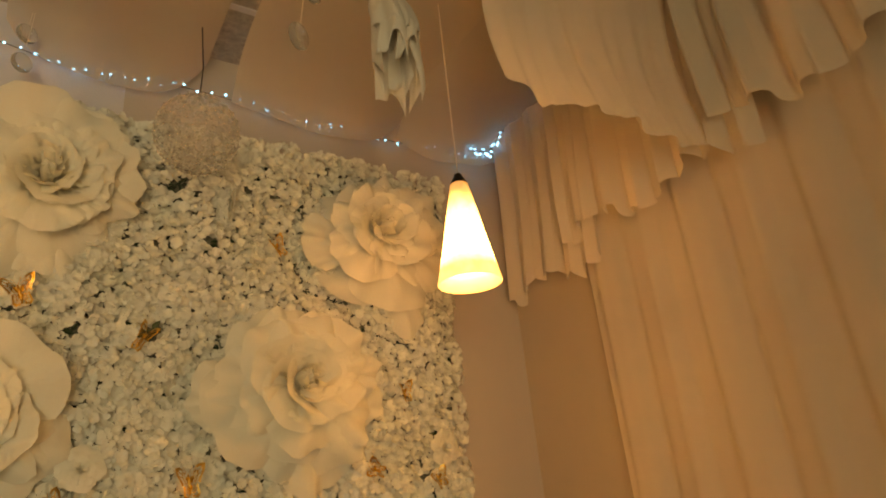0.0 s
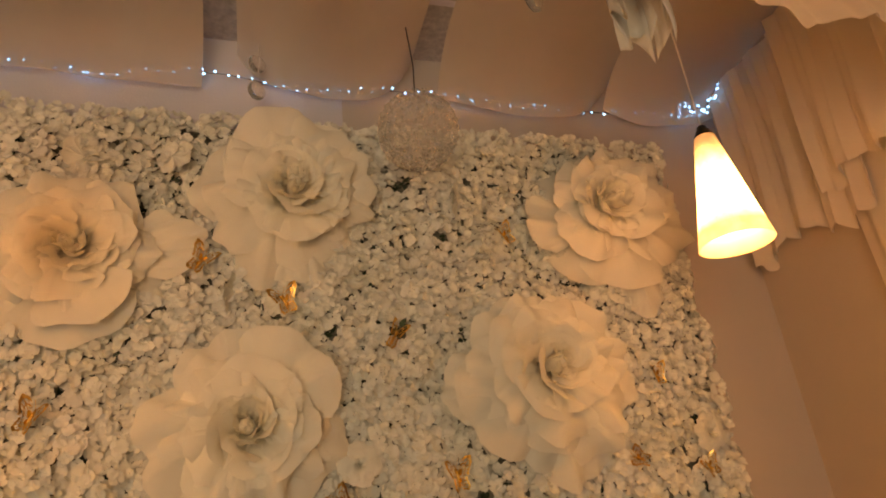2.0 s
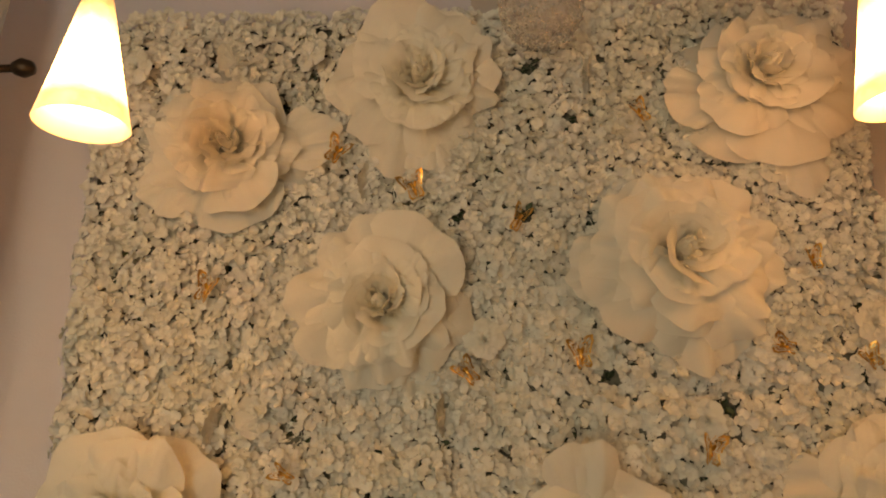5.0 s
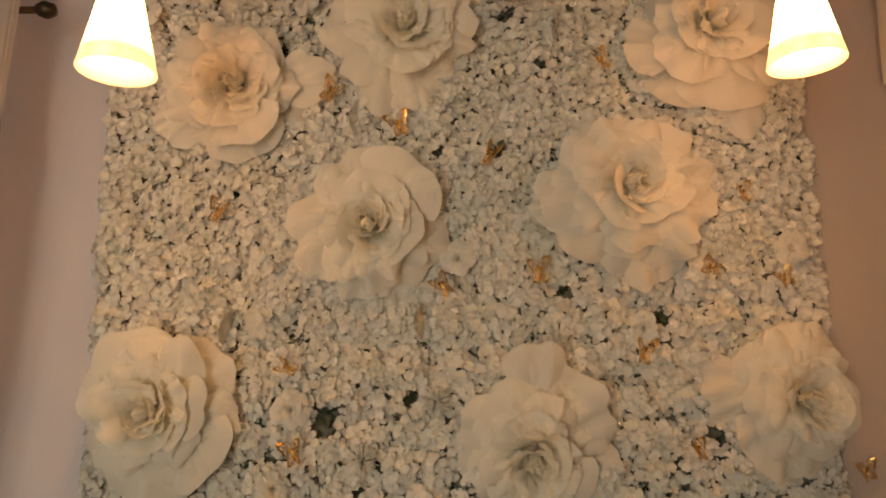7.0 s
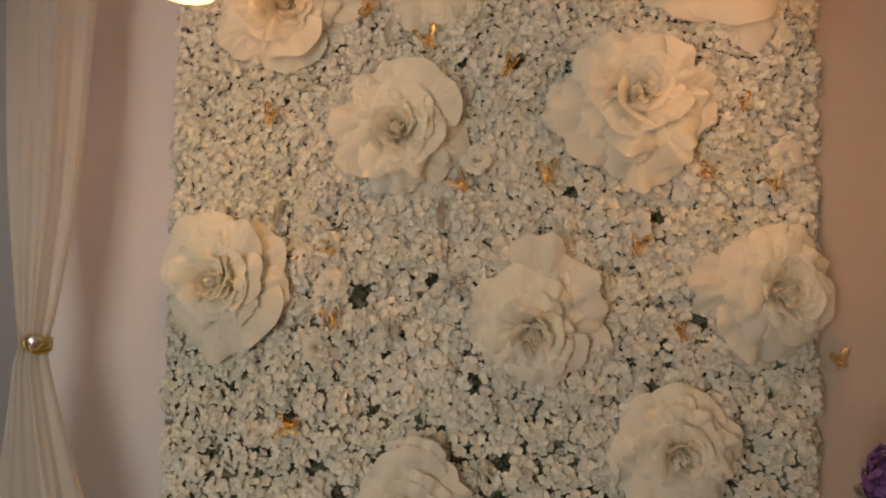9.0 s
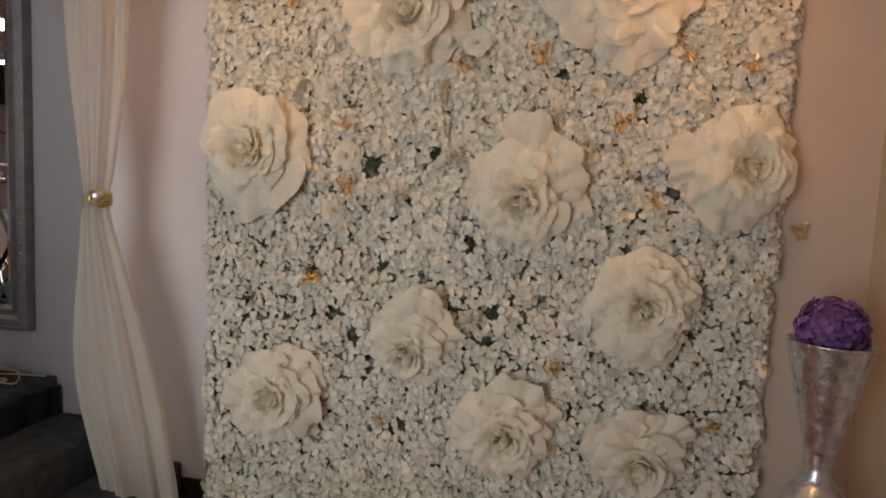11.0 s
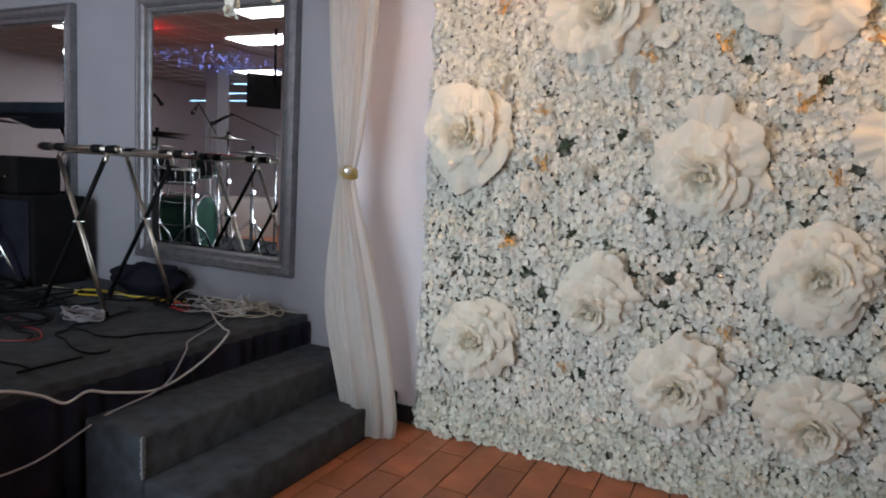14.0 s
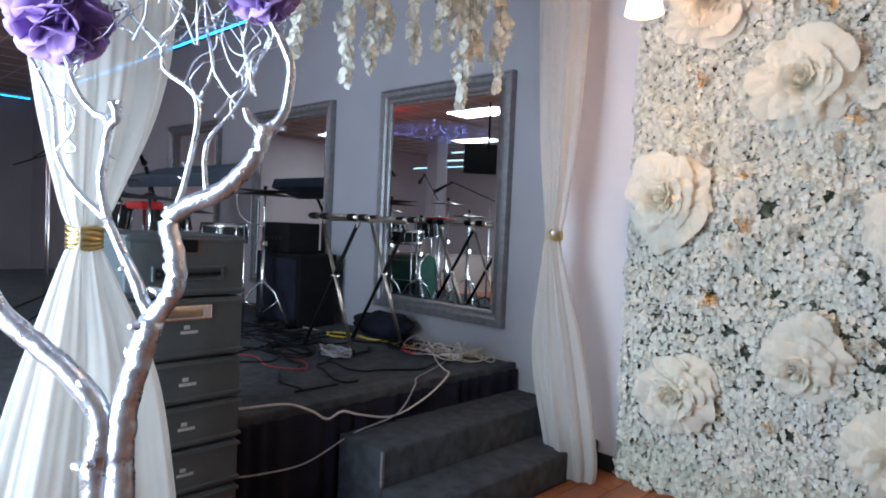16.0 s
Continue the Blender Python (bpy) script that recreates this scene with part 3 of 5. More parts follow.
# ---- pendant lamps ----
def pendant_lamp(x, y, z):
    t = thing("pendant_lamp", "lit conical frosted glass pendant lamp hanging on a thin cord", "pendant lamp", "pendants before the flower wall", pose(x, y, z))
    part("shade", mesh_of("shade", lathe([(0.022, 0.305), (0.026, 0.302), (0.043, 0.22), (0.066, 0.105), (0.0885, 0.0), (0.0855, -0.001), (0.063, 0.104), (0.041, 0.218), (0.020, 0.298)], 40), M_SHADE, True), t, "warm glowing frosted glass cone")
    part("bulb", mesh_of("bulb", lathe([(0.001, 0.075), (0.02, 0.08), (0.03, 0.11), (0.022, 0.15), (0.012, 0.18), (0.001, 0.19)], 16), M_BULB, True), t)
    part("cap", mesh_of("cap", lathe([(0.024, 0.298), (0.024, 0.310), (0.019, 0.313), (0.018, 0.322), (0.013, 0.325), (0.012, 0.335), (0.005, 0.340), (0.002, 0.342)], 20), M_DARKMETAL, True), t, "dark bronze ridged cap")
    part("cord", mesh_of("cord", tube([(0, 0, 0.340), (0, 0, CEIL - z - 0.02)], 0.0022, 6), M_DRAPE, True), t, "thin cloth cord")
    part("canopy", mesh_of("canopy", lathe([(0.001, CEIL - z - 0.03), (0.05, CEIL - z - 0.025), (0.055, CEIL - z - 0.002)], 20), M_DARKMETAL, True), t)
    return t


M_SHADE = bpy.data.materials.new("lit_frosted_glass")
M_SHADE.use_nodes = True
_n, _l = M_SHADE.node_tree.nodes, M_SHADE.node_tree.links
_p = _n["Principled BSDF"]
_tc, _sep, _no, _mr, _mx, _mu = (_n.new(k) for k in ("ShaderNodeTexCoord", "ShaderNodeSeparateXYZ", "ShaderNodeTexNoise", "ShaderNodeMapRange", "ShaderNodeMix", "ShaderNodeMath"))
_l.new(_tc.outputs["Object"], _sep.inputs[0])
_l.new(_tc.outputs["Object"], _no.inputs["Vector"])
_no.inputs["Scale"].default_value, _no.inputs["Detail"].default_value = 45, 4
_mr.inputs["From Min"].default_value, _mr.inputs["From Max"].default_value = 0.31, 0.10
_mr.inputs["To Min"].default_value, _mr.inputs["To Max"].default_value = 1.0, 34.0
_mr.interpolation_type = "SMOOTHERSTEP"
_l.new(_sep.outputs["Z"], _mr.inputs["Value"])
_mb = _n.new("ShaderNodeMapRange")
_mb.inputs["From Min"].default_value, _mb.inputs["From Max"].default_value = 0.035, 0.075
_mb.inputs["To Min"].default_value, _mb.inputs["To Max"].default_value = 0.16, 1.0
_l.new(_sep.outputs["Z"], _mb.inputs["Value"])
_mu.operation = "MULTIPLY_ADD"
_mu.inputs[1].default_value, _mu.inputs[2].default_value = 1.3, 0.35
_l.new(_no.outputs["Fac"], _mu.inputs[0])
_m2 = _n.new("ShaderNodeMath")
_m2.operation = "MULTIPLY"
_l.new(_mr.outputs[0], _m2.inputs[0])
_l.new(_mu.outputs[0], _m2.inputs[1])
_m3 = _n.new("ShaderNodeMath")
_m3.operation = "MULTIPLY"
_l.new(_m2.outputs[0], _m3.inputs[0])
_l.new(_mb.outputs[0], _m3.inputs[1])
_l.new(_m3.outputs[0], _p.inputs["Emission Strength"])
_p.inputs["Emission Color"].default_value = (1.0, 0.50, 0.24, 1)
_p.inputs["Base Color"].default_value = (0.8, 0.7, 0.55, 1)
_p.inputs["Roughness"].default_value = 0.4
M_BULB = glow("lit_bulb", (1.0, 0.75, 0.45), 30)
for x, y, z in ((0.39, -0.74, 2.498), (2.052, -0.705, 2.515)):
    pendant_lamp(x, y, z)


# ---- hanging fairy ball ----
def fairy_ball(x, y, z, r):
    t = thing("fairy_light_ball", "unlit clear plastic ball of fairy lights hanging from the ceiling", "light ball", m=pose(x, y, z))
    bm = bmesh.new()
    bmesh.ops.create_icosphere(bm, subdivisions=3, radius=r)
    part("shell", mesh_of("shell", bm, M_BALL, True), t)
    bm = bmesh.new()
    for k in range(260):
        u = 1 - 2 * (k + 0.5) / 260
        a = k * 2.39996
        c = math.sqrt(1 - u * u)
        p = Vector((c * math.cos(a), c * math.sin(a), u))
        bmesh.ops.create_cone(bm, segments=5, radius1=0.004, radius2=0.002, depth=0.006, cap_ends=True, matrix=Matrix.Translation(p * (r + 0.001)) @ p.to_track_quat("Z", "Y").to_matrix().to_4x4())
    part("light_tips", mesh_of("light_tips", bm, M_BALL), t, "clear plastic light tips", kind="stuff")
    part("cord", mesh_of("cord", tube([(0, 0, r), (0.01, 0.02, (CEIL - z) * 0.5), (0, 0.05, CEIL - z)], 0.002, 5), M_DARKMETAL), t)


fairy_ball(1.405, -0.29, 3.07, 0.124)


# ---- draped cloth on the ceiling ----
def ceiling_swag(x0, x1, seed, left=0.0, right=1.0):
    """A strip of voile along the ceiling that falls against the wall; its hem is rounded at the given corners."""
    rows = []
    for i in range(40):
        s = i / 39
        row = []
        for j in range(21):
            q = j / 20
            hem = 3.37 + 0.16 * (right * max(0, (q - 0.62) / 0.38) ** 2.6 + left * max(0, (0.3 - q) / 0.3) ** 2.6) + 0.012 * math.sin(5 * q + seed)
            v = s ** 2
            y = -0.045 - 2.7 * v
            z = 3.545 - (3.545 - hem) * math.exp(-(v * 22) ** 1.1) - 0.05 * math.sin(3.14 * v) * (0.5 + math.sin(3.14 * q))
            row.append((x0 + (x1 - x0) * q + 0.015 * math.sin(3 * s + seed), y + 0.006 * math.sin(14 * q + seed), z - 0.012 * math.sin(3.14 * q)))
        rows.append(row)
    solo("ceiling_drape", raw("ceiling_drape", *sheet(rows), M_VOILE, True), "ivory voile strip sagging below the ceiling tiles", "drape", "ceiling drapes")


for k, (x0, x1, le, ri) in enumerate(((0.05, 0.755, 0.3, 0.0), (0.85, 1.455, 0.8, 1.0), (1.55, 2.28, 0.1, 1.0), (2.24, 2.76, 0.2, 0.2))):
    ceiling_swag(x0, x1, k, le, ri)


# ---- fairy lights along the top of the wall ----
def fairy_string(pts, n, seed, group):
    g = random.Random(seed)
    t = thing("fairy_light_string", "cool white fairy lights on a clear wire along the wall top", "fairy lights", group)
    path = smooth_path(pts, 8)
    part("wire", mesh_of("wire", tube(path, 0.0013, 5), M_DARKMETAL), t)
    bm = bmesh.new()
    for k in range(n):
        p = path[int((k + g.uniform(0, 0.3)) * (len(path) - 1) / n)]
        bmesh.ops.create_icosphere(bm, subdivisions=1, radius=g.choice((0.003, 0.004, 0.005)), matrix=Matrix.Translation(p + Vector((g.uniform(-0.008, 0.008), -0.006, g.uniform(-0.012, 0.012)))))
    part("led", mesh_of("led", bm, M_LED), t, "glowing blue-white light points", kind="stuff")


fairy_string([(-0.30, -0.03, 3.42), (0.1, -0.03, 3.41), (0.45, -0.02, 3.40), (0.80, -0.04, 3.42), (1.1, -0.02, 3.39), (1.4, -0.04, 3.41), (1.8, -0.03, 3.40), (2.2, -0.03, 3.40), (2.55, -0.04, 3.41), (2.70, -0.06, 3.42), (2.76, -0.20, 3.45), (2.74, -0.6, 3.46)], 100, 3, "fairy lights")


fairy_string([(2.56, -0.085, 3.41), (2.59, -0.095, 3.42), (2.62, -0.085, 3.405), (2.65, -0.10, 3.415), (2.67, -0.09, 3.40), (2.68, -0.13, 3.425), (2.675, -0.17, 3.44), (2.67, -0.22, 3.45)], 24, 6, "fairy lights")


# ---- glass discs, rosettes ----
def hanging_disc(x, y, z, r):
    t = thing("hanging_disc", "small clear acrylic disc hanging on a thread", "ornament", "hanging discs", pose(x, y, z, 8, 0, 30))
    part("disc", mesh_of("disc", lathe([(0.001, -0.003), (r, -0.003), (r + 0.001, 0), (r, 0.003), (0.001, 0.003)], 28), M_GLASS, True), t, m=pose(0, 0, 0, 90, 0, 0))
    part("thread", mesh_of("thread", tube([(0, 0, r), (0, 0, CEIL - z)], 0.0008, 4), M_DRAPE), t)


for x, y, z in ((1.467, -0.99, 2.918), (0.93, -0.12, 3.30), (0.93, -0.13, 3.40), (1.50, -0.99, 3.06)):
    hanging_disc(x, y, z, 0.030)


def cloth_rosette(x, y, z, seed, s=1.0):
    g = random.Random(seed)
    t = thing("cloth_rosette", "bunched white cloth rosette hanging below the ceiling drapes", "drape", "cloth rosettes", pose(x, y, z))
    for k in range(10):
        a, drop, ph = k * 1.9 + g.uniform(0, 0.5), g.uniform(0.12, 0.34), g.uniform(0, 6.28)
        top = g.uniform(0.05, 0.22)
        rows = []
        for i in range(12):
            u = i / 11
            row = []
            for j in range(13):
                q = 2 * j / 12 - 1
                rr = s * (0.012 + 0.038 * math.sin(min(1.0, u * 1.05) * 1.9)) * (1 + 0.2 * math.sin(4 * q + ph) * u)
                b = a + q * 0.8 + 0.15 * math.sin(3 * u + ph)
                row.append((rr * math.cos(b), rr * math.sin(b), s * (top - drop * u + 0.02 * math.sin(4 * q + ph) * u - 0.05 * q * q)))
            rows.append(row)
        part("fold", raw("fold", *sheet(rows, 0.0012), M_SATIN, True), t)
    part("tie", mesh_of("tie", tube([(0, 0, 0.1 * s), (0, 0, CEIL - z)], 0.004, 6), M_DRAPE), t)


cloth_rosette(1.69, -1.02, 2.98, 3, 1.0)
cloth_rosette(1.02, -0.80, 3.26, 5, 0.8)


# ---- curtains ----
def curtain_cloth(levels, folds, seed, material, axis=0, n=260, thick=0.0):
    """A gathered hanging. levels: (z, centre x, centre y, width, depth)."""
    g = random.Random(seed)
    ph = [g.uniform(0, 6.28) for _ in range(6)]
    rows = []
    steps = 60
    for i in range(steps + 1):
        u = i / steps * (len(levels) - 1)
        a = min(int(u), len(levels) - 2)
        f = u - a
        q0, q1, q2, q3 = levels[max(a - 1, 0)], levels[a], levels[a + 1], levels[min(a + 2, len(levels) - 1)]
        z, cx, cy, w, d = (0.5 * (2 * q1[k] + (q2[k] - q0[k]) * f + (2 * q0[k] - 5 * q1[k] + 4 * q2[k] - q3[k]) * f * f + (3 * q1[k] - q0[k] - 3 * q2[k] + q3[k]) * f ** 3) for k in range(5))
        row = []
        for j in range(n):
            th = 2 * math.pi * j / n
            c_, s_ = math.cos(th), math.sin(th)
            pl = noise.noise(Vector((c_ * folds * 0.32 + ph[0], s_ * folds * 0.32, z * 0.22 + ph[1])))
            pl2 = noise.noise(Vector((c_ * folds * 0.85 + ph[2], s_ * folds * 0.85, z * 0.35 + ph[3])))
            k = 1 + 0.16 * pl + 0.06 * pl2
            ox, oy = 0.5 * w * c_ * k, 0.5 * d * s_ * (1 + 0.8 * pl + 0.35 * pl2)
            if axis:
                ox, oy = oy, ox
            row.append((cx + ox, cy + oy, z + (0.02 * pl2 if i == steps else 0)))
        rows.append(row + row[:1])
    return raw("cloth", *sheet(rows), material, True)


def tie_band(x, y, z, w, d, hgt, axis=0):
    bm = bmesh.new()
    for k in range(5):
        zz = z - hgt / 2 + hgt * (k + 0.5) / 5
        ring = []
        for j in range(25):
            th = 2 * math.pi * j / 24
            ox, oy = (w / 2 + 0.006) * math.cos(th), (d / 2 + 0.006) * math.sin(th)
            if axis:
                ox, oy = oy, ox
            ring.append((x + ox, y + oy, zz + 0.004 * math.sin(3 * th + k)))
        add_tube(bm, ring, hgt / 8, 8, False)
    return mesh_of("tie_band", bm, M_TIE, True)


t = thing("curtain", "white sheer curtain gathered by a gold tie beside the flower wall", "curtain", "white curtains")
part("cloth", curtain_cloth([(3.55, -0.40, -0.22, 0.42, 0.14), (2.85, -0.38, -0.27, 0.36, 0.13), (2.05, -0.35, -0.30, 0.27, 0.12), (1.60, -0.33, -0.32, 0.15, 0.10), (1.43, -0.325, -0.33, 0.095, 0.085), (1.30, -0.325, -0.33, 0.14, 0.10), (0.72, -0.27, -0.31, 0.36, 0.15), (0.20, -0.17, -0.29, 0.34, 0.16), (0.02, -0.15, -0.28, 0.30, 0.16)], 7, 2, M_SHEER), t, "white sheer cloth in soft folds")
part("tie_band", tie_band(-0.325, -0.33, 1.43, 0.088, 0.08, 0.055), t, "gold and pearl tie band")
bm = bmesh.new()
bmesh.ops.create_uvsphere(bm, u_segments=20, v_segments=12, radius=0.022, matrix=Matrix.Translation((-0.296, -0.372, 1.448)) @ Matrix.Rotation(0.65, 4, "Z") @ Matrix.Diagonal((1, 0.55, 1, 1)))
part("brooch", mesh_of("brooch", bm, M_SILVER, True), t, "round silver brooch")
ring_ = [(-0.296 + 0.027 * math.cos(k * 0.314) * 0.8, -0.376 + 0.027 * math.cos(k * 0.314) * 0.6, 1.440 + 0.027 * math.sin(k * 0.314)) for k in range(21)]
part("brooch_ring", mesh_of("brooch_ring", tube(ring_, 0.006, 8), M_TIE, True), t, "twisted gold ring")

t = thing("curtain", "white sheer curtain gathered by a gold band before the stage", "curtain", "white curtains")
part("cloth", curtain_cloth([(3.55, -0.40, -2.84, 0.52, 0.16), (2.3, -0.40, -2.84, 0.46, 0.15), (1.85, -0.40, -2.84, 0.37, 0.13), (1.50, -0.40, -2.865, 0.17, 0.09), (1.38, -0.40, -2.87, 0.085, 0.07), (1.28, -0.40, -2.87, 0.15, 0.09), (0.9, -0.40, -2.85, 0.42, 0.15), (0.4, -0.40, -2.87, 0.62, 0.24), (0.0, -0.40, -2.87, 0.72, 0.26)], 8, 5, M_SHEER, 1), t, "white sheer cloth in soft folds")
part("tie_band", tie_band(-0.40, -2.87, 1.375, 0.085, 0.07, 0.075, 1), t, "wound gold band")


def wall_curtain_sheet(y0, y1, z0, z1, x, amp, waves, seed, skew=0.0, n=150):
    g = random.Random(seed)
    ph = [g.uniform(0, 6.28) for _ in range(4)]
    rows = []
    for i in range(30):
        u = i / 29
        row = []
        for j in range(n):
            q = j / (n - 1)
            w = math.sin(waves * 6.28 * q + 1.6 * math.sin(5 * q + ph[0]) + ph[1])
            w2 = math.sin(waves * 15 * q + ph[2] + 2 * u)
            y = y0 + (y1 - y0) * q + 0.25 * amp * w2 + 0.02 * math.sin(u * 3 + ph[3]) * u
            hem = 0.008 * w + 0.035 * math.sin(waves * 1.7 * q + ph[3]) + 0.012 * math.sin(waves * 9 * q + ph[2])
            row.append((x - amp * (0.5 + 0.5 * u) * (w + 0.3 * w2), y, z1 + (z0 + hem * u + skew * q - z1) * u))
        rows.append(row)
    return raw("cloth", *sheet(rows), M_DRAPE, True)


t = thing("wall_curtain", "ivory pleated curtain with a ruffled valance along the side wall", "curtain")
part("long_panel", wall_curtain_sheet(-0.48, -3.2, 0.02, 3.45, 2.745, 0.016, 15, 3, n=320), t, "long ivory pleated curtain")
part("valance", wall_curtain_sheet(-0.12, -0.62, 2.73, 3.48, 2.70, 0.018, 5, 8), t, "short gathered ivory valance")
part("valance", wall_curtain_sheet(-0.50, -1.30, 2.82, 3.50, 2.66, 0.022, 7, 9), t, "short gathered ivory valance")
part("valance", wall_curtain_sheet(-1.15, -2.60, 2.88, 3.50, 2.62, 0.024, 10, 10), t, "short gathered ivory valance")
rows = []
for i in range(24):
    u = i / 23
    row = []
    for j in range(120):
        q = j / 119
        w = math.sin(9 * q + 1.0)
        row.append((2.02 + 0.72 * q, -1.03 - 0.12 * q + (0.012 * w + 0.010 * math.sin(31 * q + 2) + 0.006 * math.sin(70 * q)) * u + 0.06 * math.sin(3.1 * u), CEIL - 0.03 + (2.91 + 0.03 * math.sin(6 * q) + 0.008 * math.sin(40 * q) + 0.10 * (1 - min(1, q * 8)) - CEIL) * u))
    rows.append(row)
part("top_swag", raw("top_swag", *sheet(rows), M_DRAPE, True), t, "smooth ivory swag hanging from the ceiling")


# ---- silver trumpet vase with a purple flower ball ----
t = thing("trumpet_vase", "tall silver foil trumpet vase on a ball base", "vase", m=pose(2.495, -0.45, 0))
part("trumpet", mesh_of("trumpet", lathe([(0.06, 0.60), (0.045, 0.62), (0.042, 0.66), (0.052, 0.72), (0.080, 0.84), (0.106, 0.95), (0.126, 1.05), (0.133, 1.085), (0.135, 1.09), (0.128, 1.085), (0.09, 0.98), (0.03, 0.80)], 40), M_SILVER, True), t, "flared silver foil trumpet")
part("ball_base", mesh_of("ball_base", lathe([(0.002, 0.40), (0.06, 0.41), (0.10, 0.46), (0.11, 0.50), (0.10, 0.55), (0.06, 0.60), (0.03, 0.61)], 40), M_SILVER, True), t, "crackled mirror ball")
part("pedestal", mesh_of("pedestal", lathe([(0.001, 0.0), (0.14, 0.0), (0.14, 0.03), (0.06, 0.06), (0.05, 0.38), (0.07, 0.41), (0.001, 0.41)], 40), M_SILVER, True), t)


def petal_ball(name, label, r, m, seed, n=90):
    g = random.Random(seed)
    t = thing(name, label, "flower ball", "purple flower balls", m)
    variants = []
    for v in range(5):
        rows = [[((0.15 + 0.3 * u) * r * math.cos(q * 0.9) * u * 1.6, (0.15 + 0.42 * u) * r * math.sin(q * 1.1), r * (0.12 * u + 0.12 * math.sin(3 * q + v) * u * u)) for q in [2 * j / 6 - 1 for j in range(7)]] for u in [i / 4 for i in range(5)]]
        variants.append(raw("petal", *sheet(rows, 0.001), M_PURPLE, True))
    core = bmesh.new()
    bmesh.ops.create_icosphere(core, subdivisions=2, radius=r * 0.72)
    part("core", mesh_of("core", core, M_PURPLE, True), t)
    for k in range(n):
        u = 1 - 2 * (k + 0.5) / n
        a = k * 2.39996
        c = math.sqrt(1 - u * u)
        p = Vector((c * math.cos(a), c * math.sin(a), u))
        d = (p + Vector((g.uniform(-0.6, 0.6), g.uniform(-0.6, 0.6), g.uniform(-0.6, 0.6)))).normalized()
        q = d.to_track_quat("X", "Z").to_matrix().to_4x4()
        part("petal", variants[k % 5], t, m=Matrix.Translation(p * r * 0.62) @ q @ Matrix.Rotation(g.uniform(0, 6.28), 4, "X"))
    return t


M_VIOLET = mat("deep_purple_silk", (0.24, 0.12, 0.42), 0.65, vary=0.3, scale=25, obj=0.35, trans=0.15)
t = thing("purple_flower_ball", "deep purple silk hydrangea ball sitting in the silver vase", "flower ball", "purple flower balls", pose(2.495, -0.45, 1.125))
bm = bmesh.new()
bmesh.ops.create_icosphere(bm, subdivisions=2, radius=0.092)
part("core", mesh_of("core", bm, M_VIOLET, True), t)
violet_florets = [raw("floret", sh[0].tolist(), sh[1].tolist(), M_VIOLET, True) for sh in SHAPES]
g = random.Random(4)
for k in range(240):
    u, a = 1 - 2 * (k + 0.5) / 240, k * 2.39996
    c = math.sqrt(1 - u * u)
    p = Vector((c * math.cos(a), c * math.sin(a), u))
    d = (p + Vector((g.uniform(-0.4, 0.4), g.uniform(-0.4, 0.4), g.uniform(-0.4, 0.4)))).normalized()
    part("floret", violet_florets[k % 12], t, m=Matrix.Translation(p * g.uniform(0.095, 0.113)) @ d.to_track_quat("Z", "Y").to_matrix().to_4x4() @ Matrix.Rotation(g.uniform(0, 6.28), 4, "Z"))


# ---- keyboard stand on the stage ----
M_BRUSHED = mat("brushed_steel", (0.42, 0.38, 0.33), 0.3, 1.0, vary=0.3, scale=12)
t = thing("keyboard_stand", "empty folding keyboard stand with chrome legs standing on the stage", "keyboard stand")


def stand_leg(top, foot, me_mat):
    top, foot = Vector(top), Vector(foot)
    lg = part("leg", mesh_of("leg", tube([top, top.lerp(foot, 0.5), foot], 0.0135, 10), me_mat, True), t, "worn chrome tube leg")
    part("rubber_foot", mesh_of("rubber_foot", tube([top.lerp(foot, 0.965), foot + Vector((0, 0, -0.004))], 0.017, 10), M_BLACK, True), lg)


for yy in (-0.84, -0.39):
    stand_leg((-1.95, yy, 1.44), (-1.55, yy, 0.557), M_BRUSHED)
    stand_leg((-1.56, yy, 1.44), (-2.12, yy, 0.557), M_BLACK)
for xx, dx in ((-1.95, 0.0), (-1.56, 0.0)):
    part("cross_bar", mesh_of("cross_bar", tube(smooth_path([(xx, -0.84, 1.42), (xx + 0.005, -0.83, 1.455), (xx + 0.01, -0.78, 1.47), (xx + 0.01, -0.45, 1.47), (xx + 0.005, -0.40, 1.455), (xx, -0.39, 1.42)], 4), 0.0135, 10), M_BRUSHED, True), t)
for yy in (-0.84, -0.39):
    part("top_bar", mesh_of("top_bar", tube([(-2.12, yy, 1.49), (-1.45, yy, 1.49)], 0.017, 10), M_BRUSHED, True), t, "steel top bar")
    for xx in (-2.06, -1.93, -1.62, -1.50):
        part("rubber_sleeve", mesh_of("rubber_sleeve", tube([(xx - 0.035, yy, 1.49), (xx + 0.035, yy, 1.49)], 0.023, 10), M_BLACK, True), t, "black rubber sleeve")
for yy in (-0.84, -0.39):
    part("pivot_bolt", mesh_of("pivot_bolt", tube([(-1.785, yy - 0.03, 1.075), (-1.785, yy + 0.03, 1.075)], 0.012, 8), M_CHROME, True), t)


# ---- drum kit ----
M_GREEN = mat("green_drum_wrap", (0.02, 0.10, 0.07), 0.3, 0.2, vary=0.35, scale=25)
M_SMOKE = mat("smoked_drum_shell", (0.025, 0.03, 0.03), 0.2, 0.3, vary=0.4, scale=25)
M_HEAD = mat("drum_head", (0.55, 0.56, 0.56), 0.5, vary=0.1, scale=10)
M_BRASS = mat("dark_cymbal_bronze", (0.10, 0.09, 0.075), 0.35, 1.0, vary=0.3, scale=20)
M_RED = mat("red_plastic", (0.5, 0.02, 0.02), 0.35, vary=0.2)


